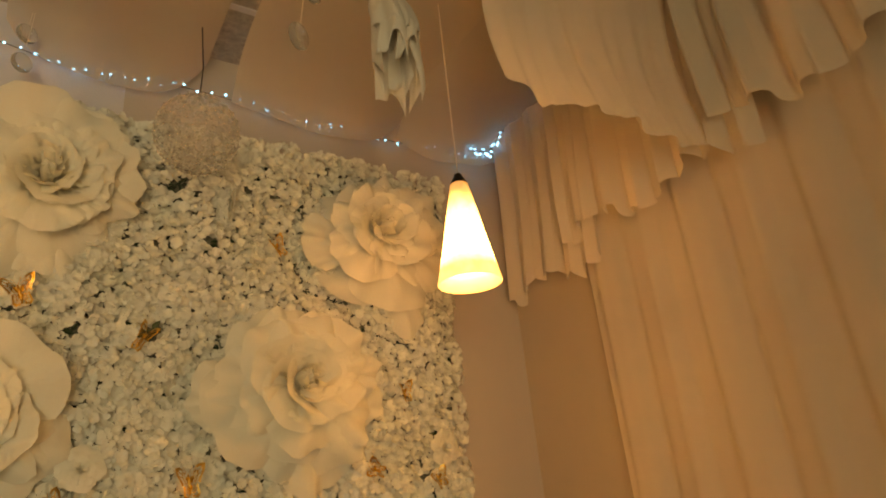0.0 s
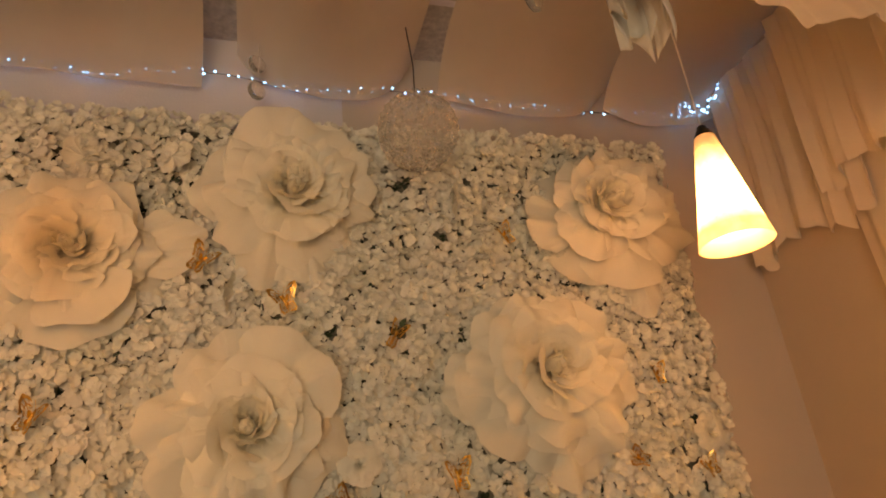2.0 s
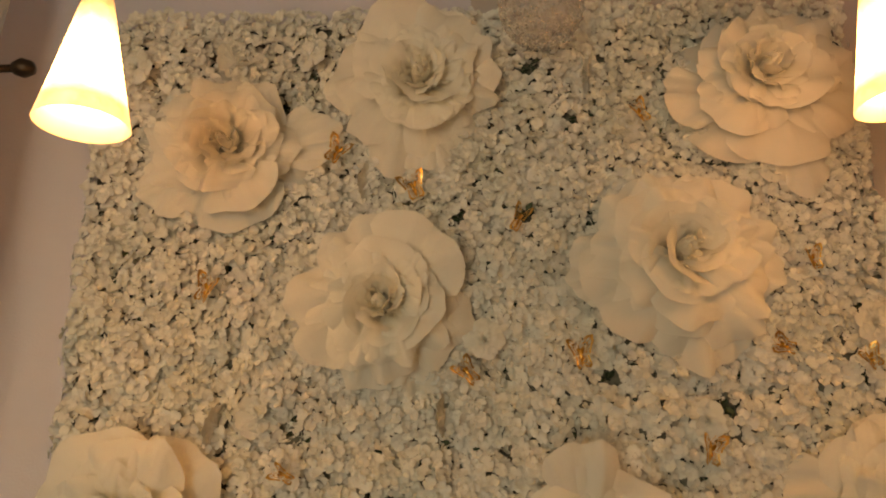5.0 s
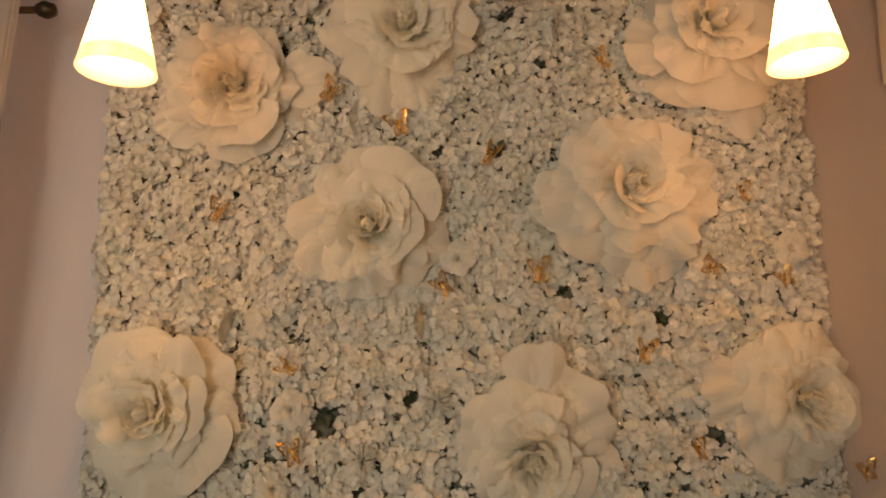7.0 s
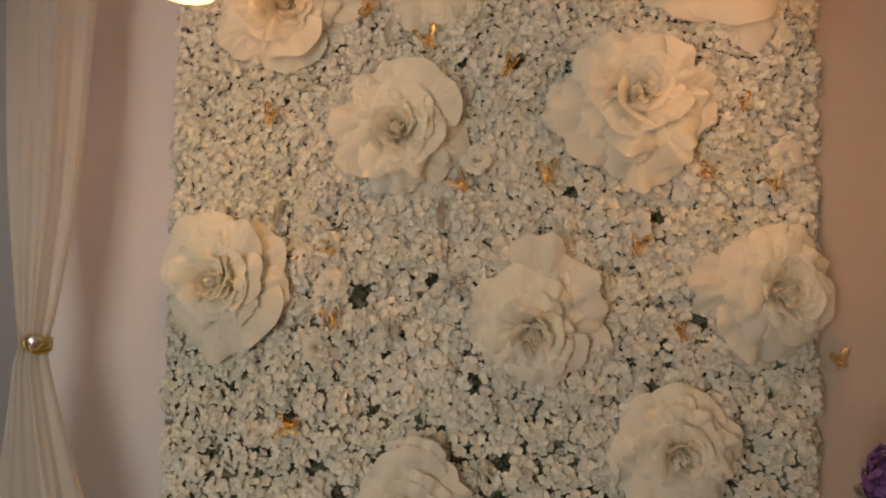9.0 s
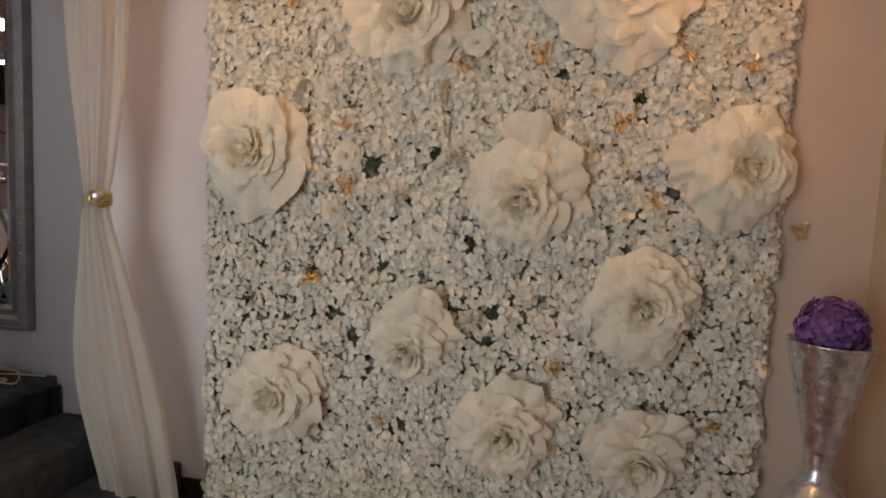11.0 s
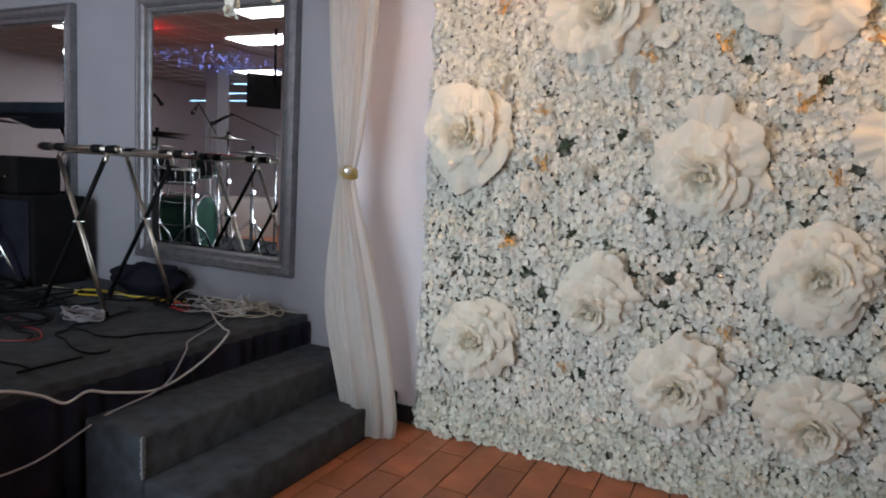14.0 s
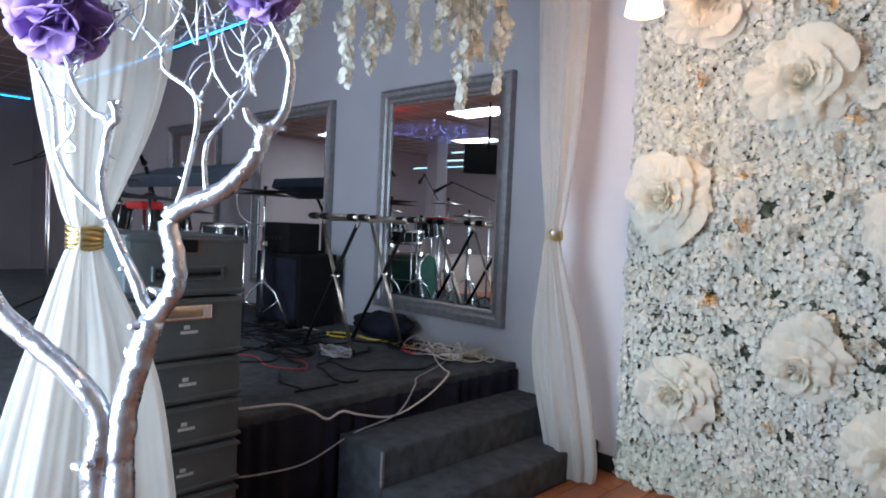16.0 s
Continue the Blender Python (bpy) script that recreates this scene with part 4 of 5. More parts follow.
def drum(name, label, r, dep, m, legs=0):
    d = thing(name, label, "drum", "drum kit", m)
    part("shell", mesh_of("shell", lathe([(r, -dep / 2), (r, dep / 2)], 36), M_GREEN if r > 0.25 else M_SMOKE, True), d, "glossy wrapped shell")
    for sg in (-1, 1):
        part("head", mesh_of("head", lathe([(0.001, sg * dep / 2), (r * 0.97, sg * dep / 2)], 36), M_GREEN if r > 0.25 else M_HEAD, True), d)
        part("hoop", mesh_of("hoop", lathe([(r + 0.012, sg * (dep / 2 - 0.02)), (r + 0.014, sg * (dep / 2 + 0.008)), (r * 0.97, sg * (dep / 2 + 0.01)), (r * 0.96, sg * (dep / 2 - 0.001))], 36), M_CHROME, True), d, "chrome hoop")
    for k in range(8):
        a = k * math.pi / 4
        part("lug", mesh_of("lug", tube([((r + 0.014) * math.cos(a), (r + 0.014) * math.sin(a), -dep / 2), ((r + 0.014) * math.cos(a), (r + 0.014) * math.sin(a), dep / 2)], 0.006, 6), M_CHROME, True), d)
    for k in range(legs):
        a = k * 2.09 + 0.4
        part("leg", mesh_of("leg", tube([((r + 0.02) * math.cos(a), (r + 0.02) * math.sin(a), 0.05), ((r + 0.03) * math.cos(a), (r + 0.03) * math.sin(a), 0.546 - m.translation.z)], 0.008, 6), M_CHROME, True), d)
    return d


bd = drum("bass_drum", "green bass drum with chrome hoops lying on the stage", 0.28, 0.42, pose(-3.45, -1.5, 0.84, 0, 90, -20))
drum("floor_tom", "smoky dark floor tom on chrome legs", 0.20, 0.38, pose(-4.05, -0.95, 1.02), 3)
drum("snare_drum", "shallow dark snare drum on a chrome stand", 0.175, 0.14, pose(-3.05, -1.02, 1.32), 3)
drum("rack_tom", "smoky dark rack tom on chrome legs", 0.15, 0.22, pose(-3.55, -1.25, 1.42, 8, 0, 0), 3)
drum("rack_tom", "smoky dark rack tom on chrome legs", 0.14, 0.22, pose(-3.45, -1.75, 1.42, -8, 0, 0), 3)


def cymbal_stand(x, y, zc, r, pair, boom):
    s = thing("cymbal_stand", "chrome tripod stand carrying a dark bronze cymbal", "cymbal stand", "drum kit", pose(x, y, 0.54))
    h = zc - 0.54
    part("lower_tube", mesh_of("lower_tube", tube([(0, 0, 0.10), (0, 0, h * 0.62)], 0.017, 10), M_CHROME, True), s)
    part("upper_tube", mesh_of("upper_tube", tube([(0, 0, h * 0.6), (0, 0, h + 0.05)], 0.010, 8), M_CHROME, True), s)
    for z in (h * 0.34, h * 0.62):
        part("wing_clamp", mesh_of("wing_clamp", box(-0.022, 0.03, -0.02, 0.02, z - 0.022, z + 0.022, 0.006), M_CHROME), s)
    for k in range(3):
        a = k * 2.094 + 0.5
        c, sn = math.cos(a), math.sin(a)
        lg = part("leg", mesh_of("leg", tube([(0.015 * c, 0.015 * sn, h * 0.34), (0.12 * c, 0.12 * sn, h * 0.26), (0.26 * c, 0.26 * sn, 0.012)], 0.011, 8), M_CHROME, True), s, "flat chrome leg")
        part("rubber_foot", mesh_of("rubber_foot", tube([(0.25 * c, 0.25 * sn, 0.03), (0.27 * c, 0.27 * sn, 0.004)], 0.014, 8), M_BLACK, True), lg)
        part("strut", mesh_of("strut", tube([(0.012 * c, 0.012 * sn, 0.12), (0.15 * c, 0.15 * sn, h * 0.2)], 0.005, 6), M_CHROME, True), s)
    for k in range(pair):
        part("cymbal", mesh_of("cymbal", lathe([(0.005, 0.03), (0.03, 0.028), (0.045, 0.012), (r * 0.5, 0.006), (r, -0.012), (r, -0.014), (r * 0.5, 0.003), (0.04, 0.008)], 44), M_BRASS, True), s, "dark bronze cymbal", pose(0, 0, h - 0.012 + 0.02 * k, 0, 180 * k + 2, 0))
    part("felt", mesh_of("felt", tube([(0, 0, h + 0.03), (0, 0, h + 0.055)], 0.016, 10), M_BLACK, True), s)
    if boom:
        part("mic_arm", mesh_of("mic_arm", tube(smooth_path([(0, 0, h * 0.75), (-0.12, -0.06, h * 0.77), (-0.28, -0.08, h * 0.84), (-0.33, -0.08, h * 1.0), (-0.33, -0.08, h * 1.17)], 5), 0.006, 6), M_CHROME, True), s, "bent chrome microphone arm")
        mic = part("microphone", mesh_of("microphone", tube([(-0.36, -0.08, h * 1.2), (-0.29, -0.08, h * 1.16), (-0.22, -0.08, h * 1.11)], [0.011, 0.014, 0.019], 10), M_BLACK, True), s, "black stage microphone")
        bm = bmesh.new()
        bmesh.ops.create_uvsphere(bm, u_segments=12, v_segments=8, radius=0.026, matrix=Matrix.Translation((-0.20, -0.08, h * 1.10)))
        part("grille", mesh_of("grille", bm, M_DARKMETAL, True), mic)


cymbal_stand(-2.95, -0.72, 1.665, 0.27, 2, True)
cymbal_stand(-3.25, -1.85, 1.72, 0.24, 1, False)
cymbal_stand(-4.0, -1.5, 1.62, 0.26, 1, False)
cymbal_stand(-3.12, -1.30, 1.50, 0.20, 1, False)
cymbal_stand(-2.80, -1.72, 1.58, 0.22, 1, False)
t = thing("electronic_pad", "red electronic percussion pad on a short chrome stand", "drum pad", m=pose(-3.15, -1.62, 0.54))
part("pad_body", mesh_of("pad_body", box(-0.14, 0.14, -0.09, 0.09, 0.94, 1.0, 0.02), M_RED), t, "glossy red plastic body")
part("pole", mesh_of("pole", tube([(0, 0, 0.0), (0, 0, 0.95)], 0.014, 8), M_CHROME, True), t)
part("foot_plate", mesh_of("foot_plate", lathe([(0.001, 0.0), (0.16, 0.0), (0.15, 0.012), (0.001, 0.02)], 24), M_BLACK, True), t)

# bass amplifier by the wall
t = thing("bass_amplifier", "black bass amplifier cabinet standing against the wall", "amplifier", m=pose(-3.02, -0.33, 0.54))
part("cabinet", mesh_of("cabinet", box(-0.36, 0.33, -0.20, 0.18, 0.0, 0.62, 0.015), M_BLACK), t)
part("grille", mesh_of("grille", box(-0.32, 0.29, -0.212, -0.20, 0.04, 0.58, 0.004), M_SKIRT), t, "black cloth grille")
part("head_unit", mesh_of("head_unit", box(-0.34, 0.10, -0.17, 0.15, 0.622, 0.88, 0.012), M_BLACK), t)
for k in range(5):
    part("knob", mesh_of("knob", tube([(-0.28 + 0.07 * k, -0.17, 0.74), (-0.28 + 0.07 * k, -0.19, 0.74)], 0.014, 10), M_DARKMETAL, True), t)

# covered keyboard on a tall stand at the back
M_COVER = mat("slate_blue_cover", (0.05, 0.07, 0.10), 0.6, vary=0.3, scale=6, bump=0.2)
t = thing("keyboard", "slate blue keyboard leaning on a tall black stand", "keyboard", m=pose(-4.25, -1.0, 0.54))
part("body", mesh_of("body", box(-0.85, 0.85, -0.20, 0.20, 1.28, 1.40, 0.02), M_COVER), t, "slate blue body", pose(0, 0.55, 0.0, 18, 0, 0))
part("stand_leg", mesh_of("stand_leg", tube([(-0.5, 0, 0.0), (0.5, 0, 1.36)], 0.018, 8), M_BLACK, True), t)
part("stand_leg", mesh_of("stand_leg", tube([(0.5, 0, 0.0), (-0.5, 0, 1.36)], 0.018, 8), M_BLACK, True), t)

# soft bag under the mirror
bm = bmesh.new()
bmesh.ops.create_uvsphere(bm, u_segments=28, v_segments=16, radius=1.0)
for v in bm.verts:
    n_ = noise.noise(v.co * 1.8) * 0.14
    v.co = Vector((v.co.x * (0.30 + n_), v.co.y * (0.13 + 0.4 * n_), max(0.0, (v.co.z * 0.5 + 0.45)) * 0.22 * (1 + n_)))
solo("gear_bag", mesh_of("gear_bag", bm, M_SKIRT, True), "soft black gear bag lying on the stage", "bag", m=pose(-2.0, -0.17, 0.542, 0, 0, 4))


# ---- cables ----
M_WHITE_CORD = mat("white_cord", (0.52, 0.52, 0.51), 0.45, vary=0.15, scale=20)
M_GREY_CORD = mat("grey_cord", (0.30, 0.29, 0.32), 0.45, vary=0.2, scale=20)
M_YELLOW_CORD = mat("yellow_cord", (0.6, 0.45, 0.03), 0.45, vary=0.2, scale=20)
M_BEIGE_CORD = mat("beige_cord", (0.42, 0.38, 0.30), 0.5, vary=0.2, scale=20)
Z0 = 0.546


def cable(label, pts, r, material, steps=6):
    pts = [(p[0], p[1], p[2] if len(p) > 2 else Z0 + r) for p in pts]
    return solo("cable", mesh_of("cable", tube(smooth_path(pts, steps), r, 6), material, True), label, "cable", "stage cables")


def coil_points(x, y, a, b, n, seed, rise=0.0):
    g = random.Random(seed)
    return [(x + a * g.uniform(0.7, 1.1) * math.cos(k * 0.9), y + b * g.uniform(0.7, 1.1) * math.sin(k * 0.9), Z0 + 0.006 + rise * k / n + g.uniform(0, 0.02) + (0.03 if k % 5 == 0 else 0)) for k in range(n)]


def tangle_points(x, y, a, b, n, seed):
    g = random.Random(seed)
    out = []
    for k in range(n):
        q, w = k * 1.25, 0.55 + 0.45 * math.sin(k * 0.43 + seed)
        out.append((x + 0.35 * a * math.sin(k * 0.31 + seed) + a * w * math.cos(q) * g.uniform(0.7, 1.1), min(-0.03, y + 0.3 * b * math.cos(k * 0.23) + b * w * math.sin(q) * g.uniform(0.7, 1.1)), Z0 + 0.006 + (g.uniform(0.02, 0.10) if k % 3 == 1 else g.uniform(0, 0.03))))
    return out


edge = -0.792
cable("thick white extension cord hanging over the stage edge", [(-1.30, -0.32), (-1.08, -0.50), (-0.90, -0.62), (edge, -0.70, 0.552), (edge + 0.03, -0.90, 0.46), (edge + 0.03, -1.16, 0.39), (edge + 0.03, -1.40, 0.44), (edge + 0.03, -1.52, 0.48), (edge + 0.035, -1.62, 0.46), (edge + 0.035, -1.72, 0.52), (edge + 0.03, -1.86, 0.575), (edge + 0.05, -2.08, 0.60), (edge + 0.05, -2.22, 0.61)], 0.006, M_WHITE_CORD)
cable("thin white cord hanging down the stage skirt", [(-1.15, -0.28), (-0.98, -0.62), (-0.84, -0.92, 0.553), (edge + 0.02, -1.0, 0.53), (edge + 0.04, -1.15, 0.40), (edge + 0.05, -1.45, 0.36), (edge + 0.05, -1.75, 0.27), (edge + 0.06, -2.0, 0.28), (edge + 0.06, -2.15, 0.30)], 0.0045, M_GREY_CORD)
bm = tube([(edge + 0.05, -2.19, 0.61), (edge + 0.05, -2.24, 0.612)], [0.02, 0.024], 10)
solo("cable_plug", mesh_of("cable_plug", bm, M_WHITE_CORD, True), "white plug end of the extension cord", "plug")
cable("white cable in a loose pile by the mirror", tangle_points(-1.18, -0.30, 0.22, 0.17, 34, 3), 0.0042, M_WHITE_CORD)
cable("beige cable in a loose pile by the mirror", tangle_points(-1.08, -0.24, 0.25, 0.15, 34, 5), 0.004, M_BEIGE_CORD)
cable("grey cable in a loose pile by the mirror", tangle_points(-1.35, -0.36, 0.22, 0.15, 26, 11), 0.0045, M_GREY_CORD)
cable("black cable in a loose pile by the mirror", tangle_points(-1.55, -0.40, 0.28, 0.16, 30, 12), 0.005, M_BLACK)
cable("grey cable in a flat coil on the stage", coil_points(-1.62, -0.93, 0.14, 0.09, 40, 8, 0.02), 0.0055, M_GREY_CORD)
cable("beige cable running along the wall", [(-0.82, -0.06), (-0.95, -0.07), (-1.2, -0.12), (-1.5, -0.10), (-1.8, -0.28), (-2.3, -0.42), (-2.8, -0.48)], 0.005, M_BEIGE_CORD)
cable("yellow cable winding round the gear bag", [(-1.55, -0.22), (-1.66, -0.32), (-1.80, -0.30), (-1.95, -0.36), (-2.15, -0.33), (-2.35, -0.40), (-2.28, -0.52), (-2.1, -0.46)], 0.007, M_YELLOW_CORD)
cable("red cable lying on the stage", [(-2.0, -1.05), (-1.85, -1.22), (-1.6, -1.2), (-1.42, -1.32), (-1.62, -1.45), (-1.9, -1.38), (-2.1, -1.52)], 0.0045, mat("dark_red_cord", (0.22, 0.02, 0.025), 0.5))
cable("red cable in a small loop", coil_points(-1.42, -0.45, 0.07, 0.06, 12, 21), 0.005, M_RED)
for k in range(16):
    g = random.Random(60 + k)
    x, y, a = g.uniform(-2.9, -1.3), g.uniform(-1.7, -0.5), g.uniform(0, 6.28)
    walk_pts = []
    for j in range(14):
        walk_pts.append((x, y))
        a += g.uniform(-0.9, 1.0)
        x, y = min(-1.0, max(-3.6, x + 0.13 * math.cos(a))), min(-0.35, max(-2.0, y + 0.10 * math.sin(a)))
    cable("black cable snaking over the stage carpet", walk_pts, 0.0055, M_BLACK, 4)
for k in range(3):
    cable("black cable in a loose coil on the stage", coil_points(-1.85 - 0.5 * k, -1.15 + 0.25 * k, 0.24, 0.14, 26, 70 + k, 0.02), 0.006, M_BLACK)
t = thing("power_strip", "small white power adapter among the cables", "power adapter", m=pose(-1.06, -0.33, Z0, 0, 0, 20))
part("body", mesh_of("body", box(-0.03, 0.03, -0.025, 0.025, 0.0, 0.045, 0.006), M_WHITE_CORD), t)
part("prong", mesh_of("prong", box(-0.004, 0.004, -0.034, -0.025, 0.02, 0.03), M_CHROME), t)


# ---- stacked equipment cases ----
def equipment_case(z0, z1, kind, label):
    h = z1 - z0
    t = thing("equipment_case", label, "equipment case", "stacked equipment cases", pose(-0.85, -2.43, z0))
    part("shell", mesh_of("shell", box(-0.25, 0.245, -0.24, 0.24, 0.002, h - 0.002, 0.018), M_CASE), t, "dark grey moulded shell")
    for z in (0.022, h - 0.022):
        part("ridge", mesh_of("ridge", box(-0.255, 0.252, -0.246, 0.246, z - 0.008, z + 0.008, 0.006), M_CASE), t)
    if kind == "handle":
        part("handle_recess", mesh_of("handle_recess", frame_sweep(0.26, 0.03, [(0, 0.0), (0.004, 0.012), (0.012, 0.012), (0.016, 0.0)]), M_CASE), t, m=pose(0.246, 0.0, h * 0.38, 0, 0, 90))
        part("handle", mesh_of("handle", tube(smooth_path([(0.246, -0.12, h * 0.38), (0.268, -0.10, h * 0.38), (0.268, 0.10, h * 0.38), (0.246, 0.12, h * 0.38)], 4), 0.008, 8), M_BLACK, True), t, "black moulded handle")
        part("latch", mesh_of("latch", box(0.245, 0.256, -0.03, 0.03, h - 0.07, h - 0.02, 0.003), M_BLACK), t)
    else:
        if kind == "plate":
            part("latch_plate", mesh_of("latch_plate", box(0.244, 0.254, -0.14, 0.10, h - 0.09, h - 0.03, 0.006), M_CHROME), t, "bright steel latch plate")
            part("latch_lever", mesh_of("latch_lever", box(0.254, 0.262, -0.10, 0.06, h - 0.075, h - 0.045, 0.004), M_BRUSHED), t)
        for y, w in ((0.0, 0.05), (0.035, 0.02)):
            part("worn_mark", mesh_of("worn_mark", box(0.2445, 0.2465, y - w / 2, y + w / 2, h * 0.42, h * 0.42 + 0.012), M_PRINT), t, "worn pale printed mark")
        part("worn_mark", mesh_of("worn_mark", box(0.2445, 0.2465, -0.012, 0.012, h * 0.42 + 0.018, h * 0.42 + 0.034), M_PRINT), t, "worn pale printed mark")


for z0, z1, kind in ((0.0, 0.335, "mark"), (0.337, 0.525, "mark"), (0.527, 0.705, "mark"), (0.707, 0.885, "mark"), (0.887, 1.135, "plate"), (1.137, 1.385, "handle")):
    equipment_case(z0, z1, kind, "dark grey moulded plastic equipment case stacked before the stage" if kind == "mark" else "dark grey moulded case with %s in the stack" % ("steel latch plate" if kind == "plate" else "recessed handle"))


# ---- blue light strip, hall behind ----
strip = thing("light_strip", "glowing blue light strip along the top of the stage wall", "light strip")
part("channel", mesh_of("channel", box(-12.5, -3.0, -0.030, -0.004, 3.545, 3.585), M_DARKMETAL), strip)
bm = bmesh.new()
for k in range(230):
    add_box(bm, -12.4 + 0.041 * k, -12.376 + 0.041 * k, -0.036, -0.031, 3.553, 3.577)
for k in range(80):
    add_box(bm, -12.972, -12.967, -0.10 - 0.041 * k, -0.076 - 0.041 * k, 3.553, 3.577)
part("led_segments", mesh_of("led_segments", bm, M_STRIP), strip, kind="stuff")
part("channel", mesh_of("channel", box(-12.996, -12.974, -3.5, -0.06, 3.545, 3.585), M_DARKMETAL), strip)


def troffer(x, y):
    t = thing("ceiling_light", "lit white rectangular ceiling light panel", "ceiling light", "ceiling lights", pose(x, y, CEIL))
    part("frame", mesh_of("frame", box(-0.63, 0.63, -0.33, 0.33, -0.02, -0.004), M_WALL), t)
    part("diffuser", mesh_of("diffuser", box(-0.58, 0.58, -0.28, 0.28, -0.026, -0.021), M_PANEL), t)


for x, y in ((-6.05, -5.56), (-4.61, -4.01), (-8.6, -4.2), (-8.8, -8.6), (-5.6, -9.0), (-11.3, -6.3)):
    troffer(x, y)
stars = thing("star_lights", "cluster of tiny blue lights across the hall ceiling", "fairy lights")
g = random.Random(9)
bm = bmesh.new()
for k in range(240):
    bmesh.ops.create_icosphere(bm, subdivisions=1, radius=g.choice((0.004, 0.005, 0.008)), matrix=Matrix.Translation((g.uniform(-9.4, -7.2), g.uniform(-7.9, -5.6), CEIL - g.uniform(0.03, 0.2))))
part("light_points", mesh_of("light_points", bm, glow("blue_star", (0.22, 0.3, 1.0), 6)), stars, kind="stuff")
part("net", mesh_of("net", box(-9.4, -7.2, -7.9, -5.6, CEIL - 0.02, CEIL - 0.012), M_CEIL), stars)
t = thing("red_stage_light", "small red stage light fixed under the ceiling", "stage light", m=pose(-7.7, -4.3, 3.42))
part("bracket", mesh_of("bracket", tube([(0, 0, 0.04), (0, 0, CEIL - 3.42)], 0.012, 8), M_BLACK, True), t)
part("can", mesh_of("can", lathe([(0.001, 0.1), (0.06, 0.1), (0.075, -0.08), (0.07, -0.08), (0.055, 0.08)], 20), M_BLACK, True), t, m=pose(0, 0, 0, 150, 0, 40))
part("lens", mesh_of("lens", lathe([(0.001, -0.05), (0.066, -0.05)], 20), glow("red_lens", (1.0, 0.02, 0.03), 60), True), t, m=pose(0, 0, 0, 150, 0, 40))
t = thing("television", "black flat television hanging from the ceiling", "television", m=pose(-5.35, -5.0, 2.62, 0, 0, -45))
part("screen", mesh_of("screen", box(-0.42, 0.42, -0.02, 0.02, -0.26, 0.26, 0.006), M_BLACK), t)
part("bracket", mesh_of("bracket", tube([(0, 0.03, 0.1), (0, 0.03, CEIL - 2.63)], 0.02, 8), M_BLACK, True), t)
# white plaster columns, coloured grey to stand for the dim hall light
for x, y in ((-9.2, -7.65), (-6.4, -10.2)):
    c = thing("column", "square white plaster column, the hall's dimness put into its grey", "column", kind="structure", m=pose(x, y, 0))
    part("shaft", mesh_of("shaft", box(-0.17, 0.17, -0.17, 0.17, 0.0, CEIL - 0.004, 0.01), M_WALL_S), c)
    part("plinth", mesh_of("plinth", box(-0.19, 0.19, -0.19, 0.19, 0.0, 0.12, 0.01), M_BASE), c)
hall_strip = thing("light_strip", "white-blue light strip across the hall ceiling", "light strip")
for x0, x1, y in ((-9.5, -6.0, -8.2), (-8.0, -5.0, -6.9), (-12.0, -9.0, -9.5)):
    part("tube_light", mesh_of("tube_light", box(x0, x1, y - 0.008, y + 0.008, 3.05, 3.066), glow("cold_tube", (0.35, 0.65, 1.0), 4)), hall_strip)
d = thing("door_1", "white panel door in the far hall wall", "door", kind="structure", m=pose(-12.99, -5.0, 0))
part("leaf", mesh_of("leaf", box(0.0, 0.04, -0.45, 0.45, 0.0, 2.05, 0.006), M_WALL), d)
part("door_handle", mesh_of("door_handle", tube([(0.05, 0.36, 1.0), (0.09, 0.36, 1.0), (0.09, 0.26, 1.0)], 0.01, 8), M_CHROME, True), d)
for k, (x, y) in enumerate(((-7.6, -4.6), (-9.2, -6.2), (-8.0, -7.6))):
    t = thing("banquet_table", "round banquet table with a floor-length white cloth", "table", "banquet tables", pose(x, y, 0))
    part("tablecloth", mesh_of("tablecloth", lathe([(0.001, 0.76), (0.74, 0.76), (0.76, 0.74), (0.80, 0.4), (0.86, 0.01)], 40), M_SHEER, True), t)


# ---- microphone stands among the drums ----
def microphone_stand(x, y, h, turn):
    t = thing("microphone_stand", "black tripod microphone stand with a boom arm", "microphone stand", "microphone stands", pose(x, y, 0.54, 0, 0, turn))
    part("pole", mesh_of("pole", tube([(0, 0, 0.05), (0, 0, h)], 0.009, 8), M_CHROME, True), t)
    for k in range(3):
        a = k * 2.094
        part("leg", mesh_of("leg", tube([(0, 0, 0.14), (0.28 * math.cos(a), 0.28 * math.sin(a), 0.01)], 0.007, 6), M_BLACK, True), t)
    part("boom", mesh_of("boom", tube([(-0.25, 0, h - 0.12), (0.45, 0, h + 0.16)], 0.006, 6), M_BLACK, True), t)
    mic = part("microphone", mesh_of("microphone", tube([(0.42, 0, h + 0.15), (0.52, 0, h + 0.10), (0.60, 0, h + 0.05)], [0.010, 0.013, 0.018], 10), M_BLACK, True), t)
    bm = bmesh.new()
    bmesh.ops.create_uvsphere(bm, u_segments=12, v_segments=8, radius=0.025, matrix=Matrix.Translation((0.615, 0, h + 0.045)))
    part("grille", mesh_of("grille", bm, M_DARKMETAL, True), mic)


microphone_stand(-3.75, -2.1, 1.35, 60)
microphone_stand(-2.75, -2.0, 1.25, 140)
microphone_stand(-4.6, -1.9, 1.45, 20)


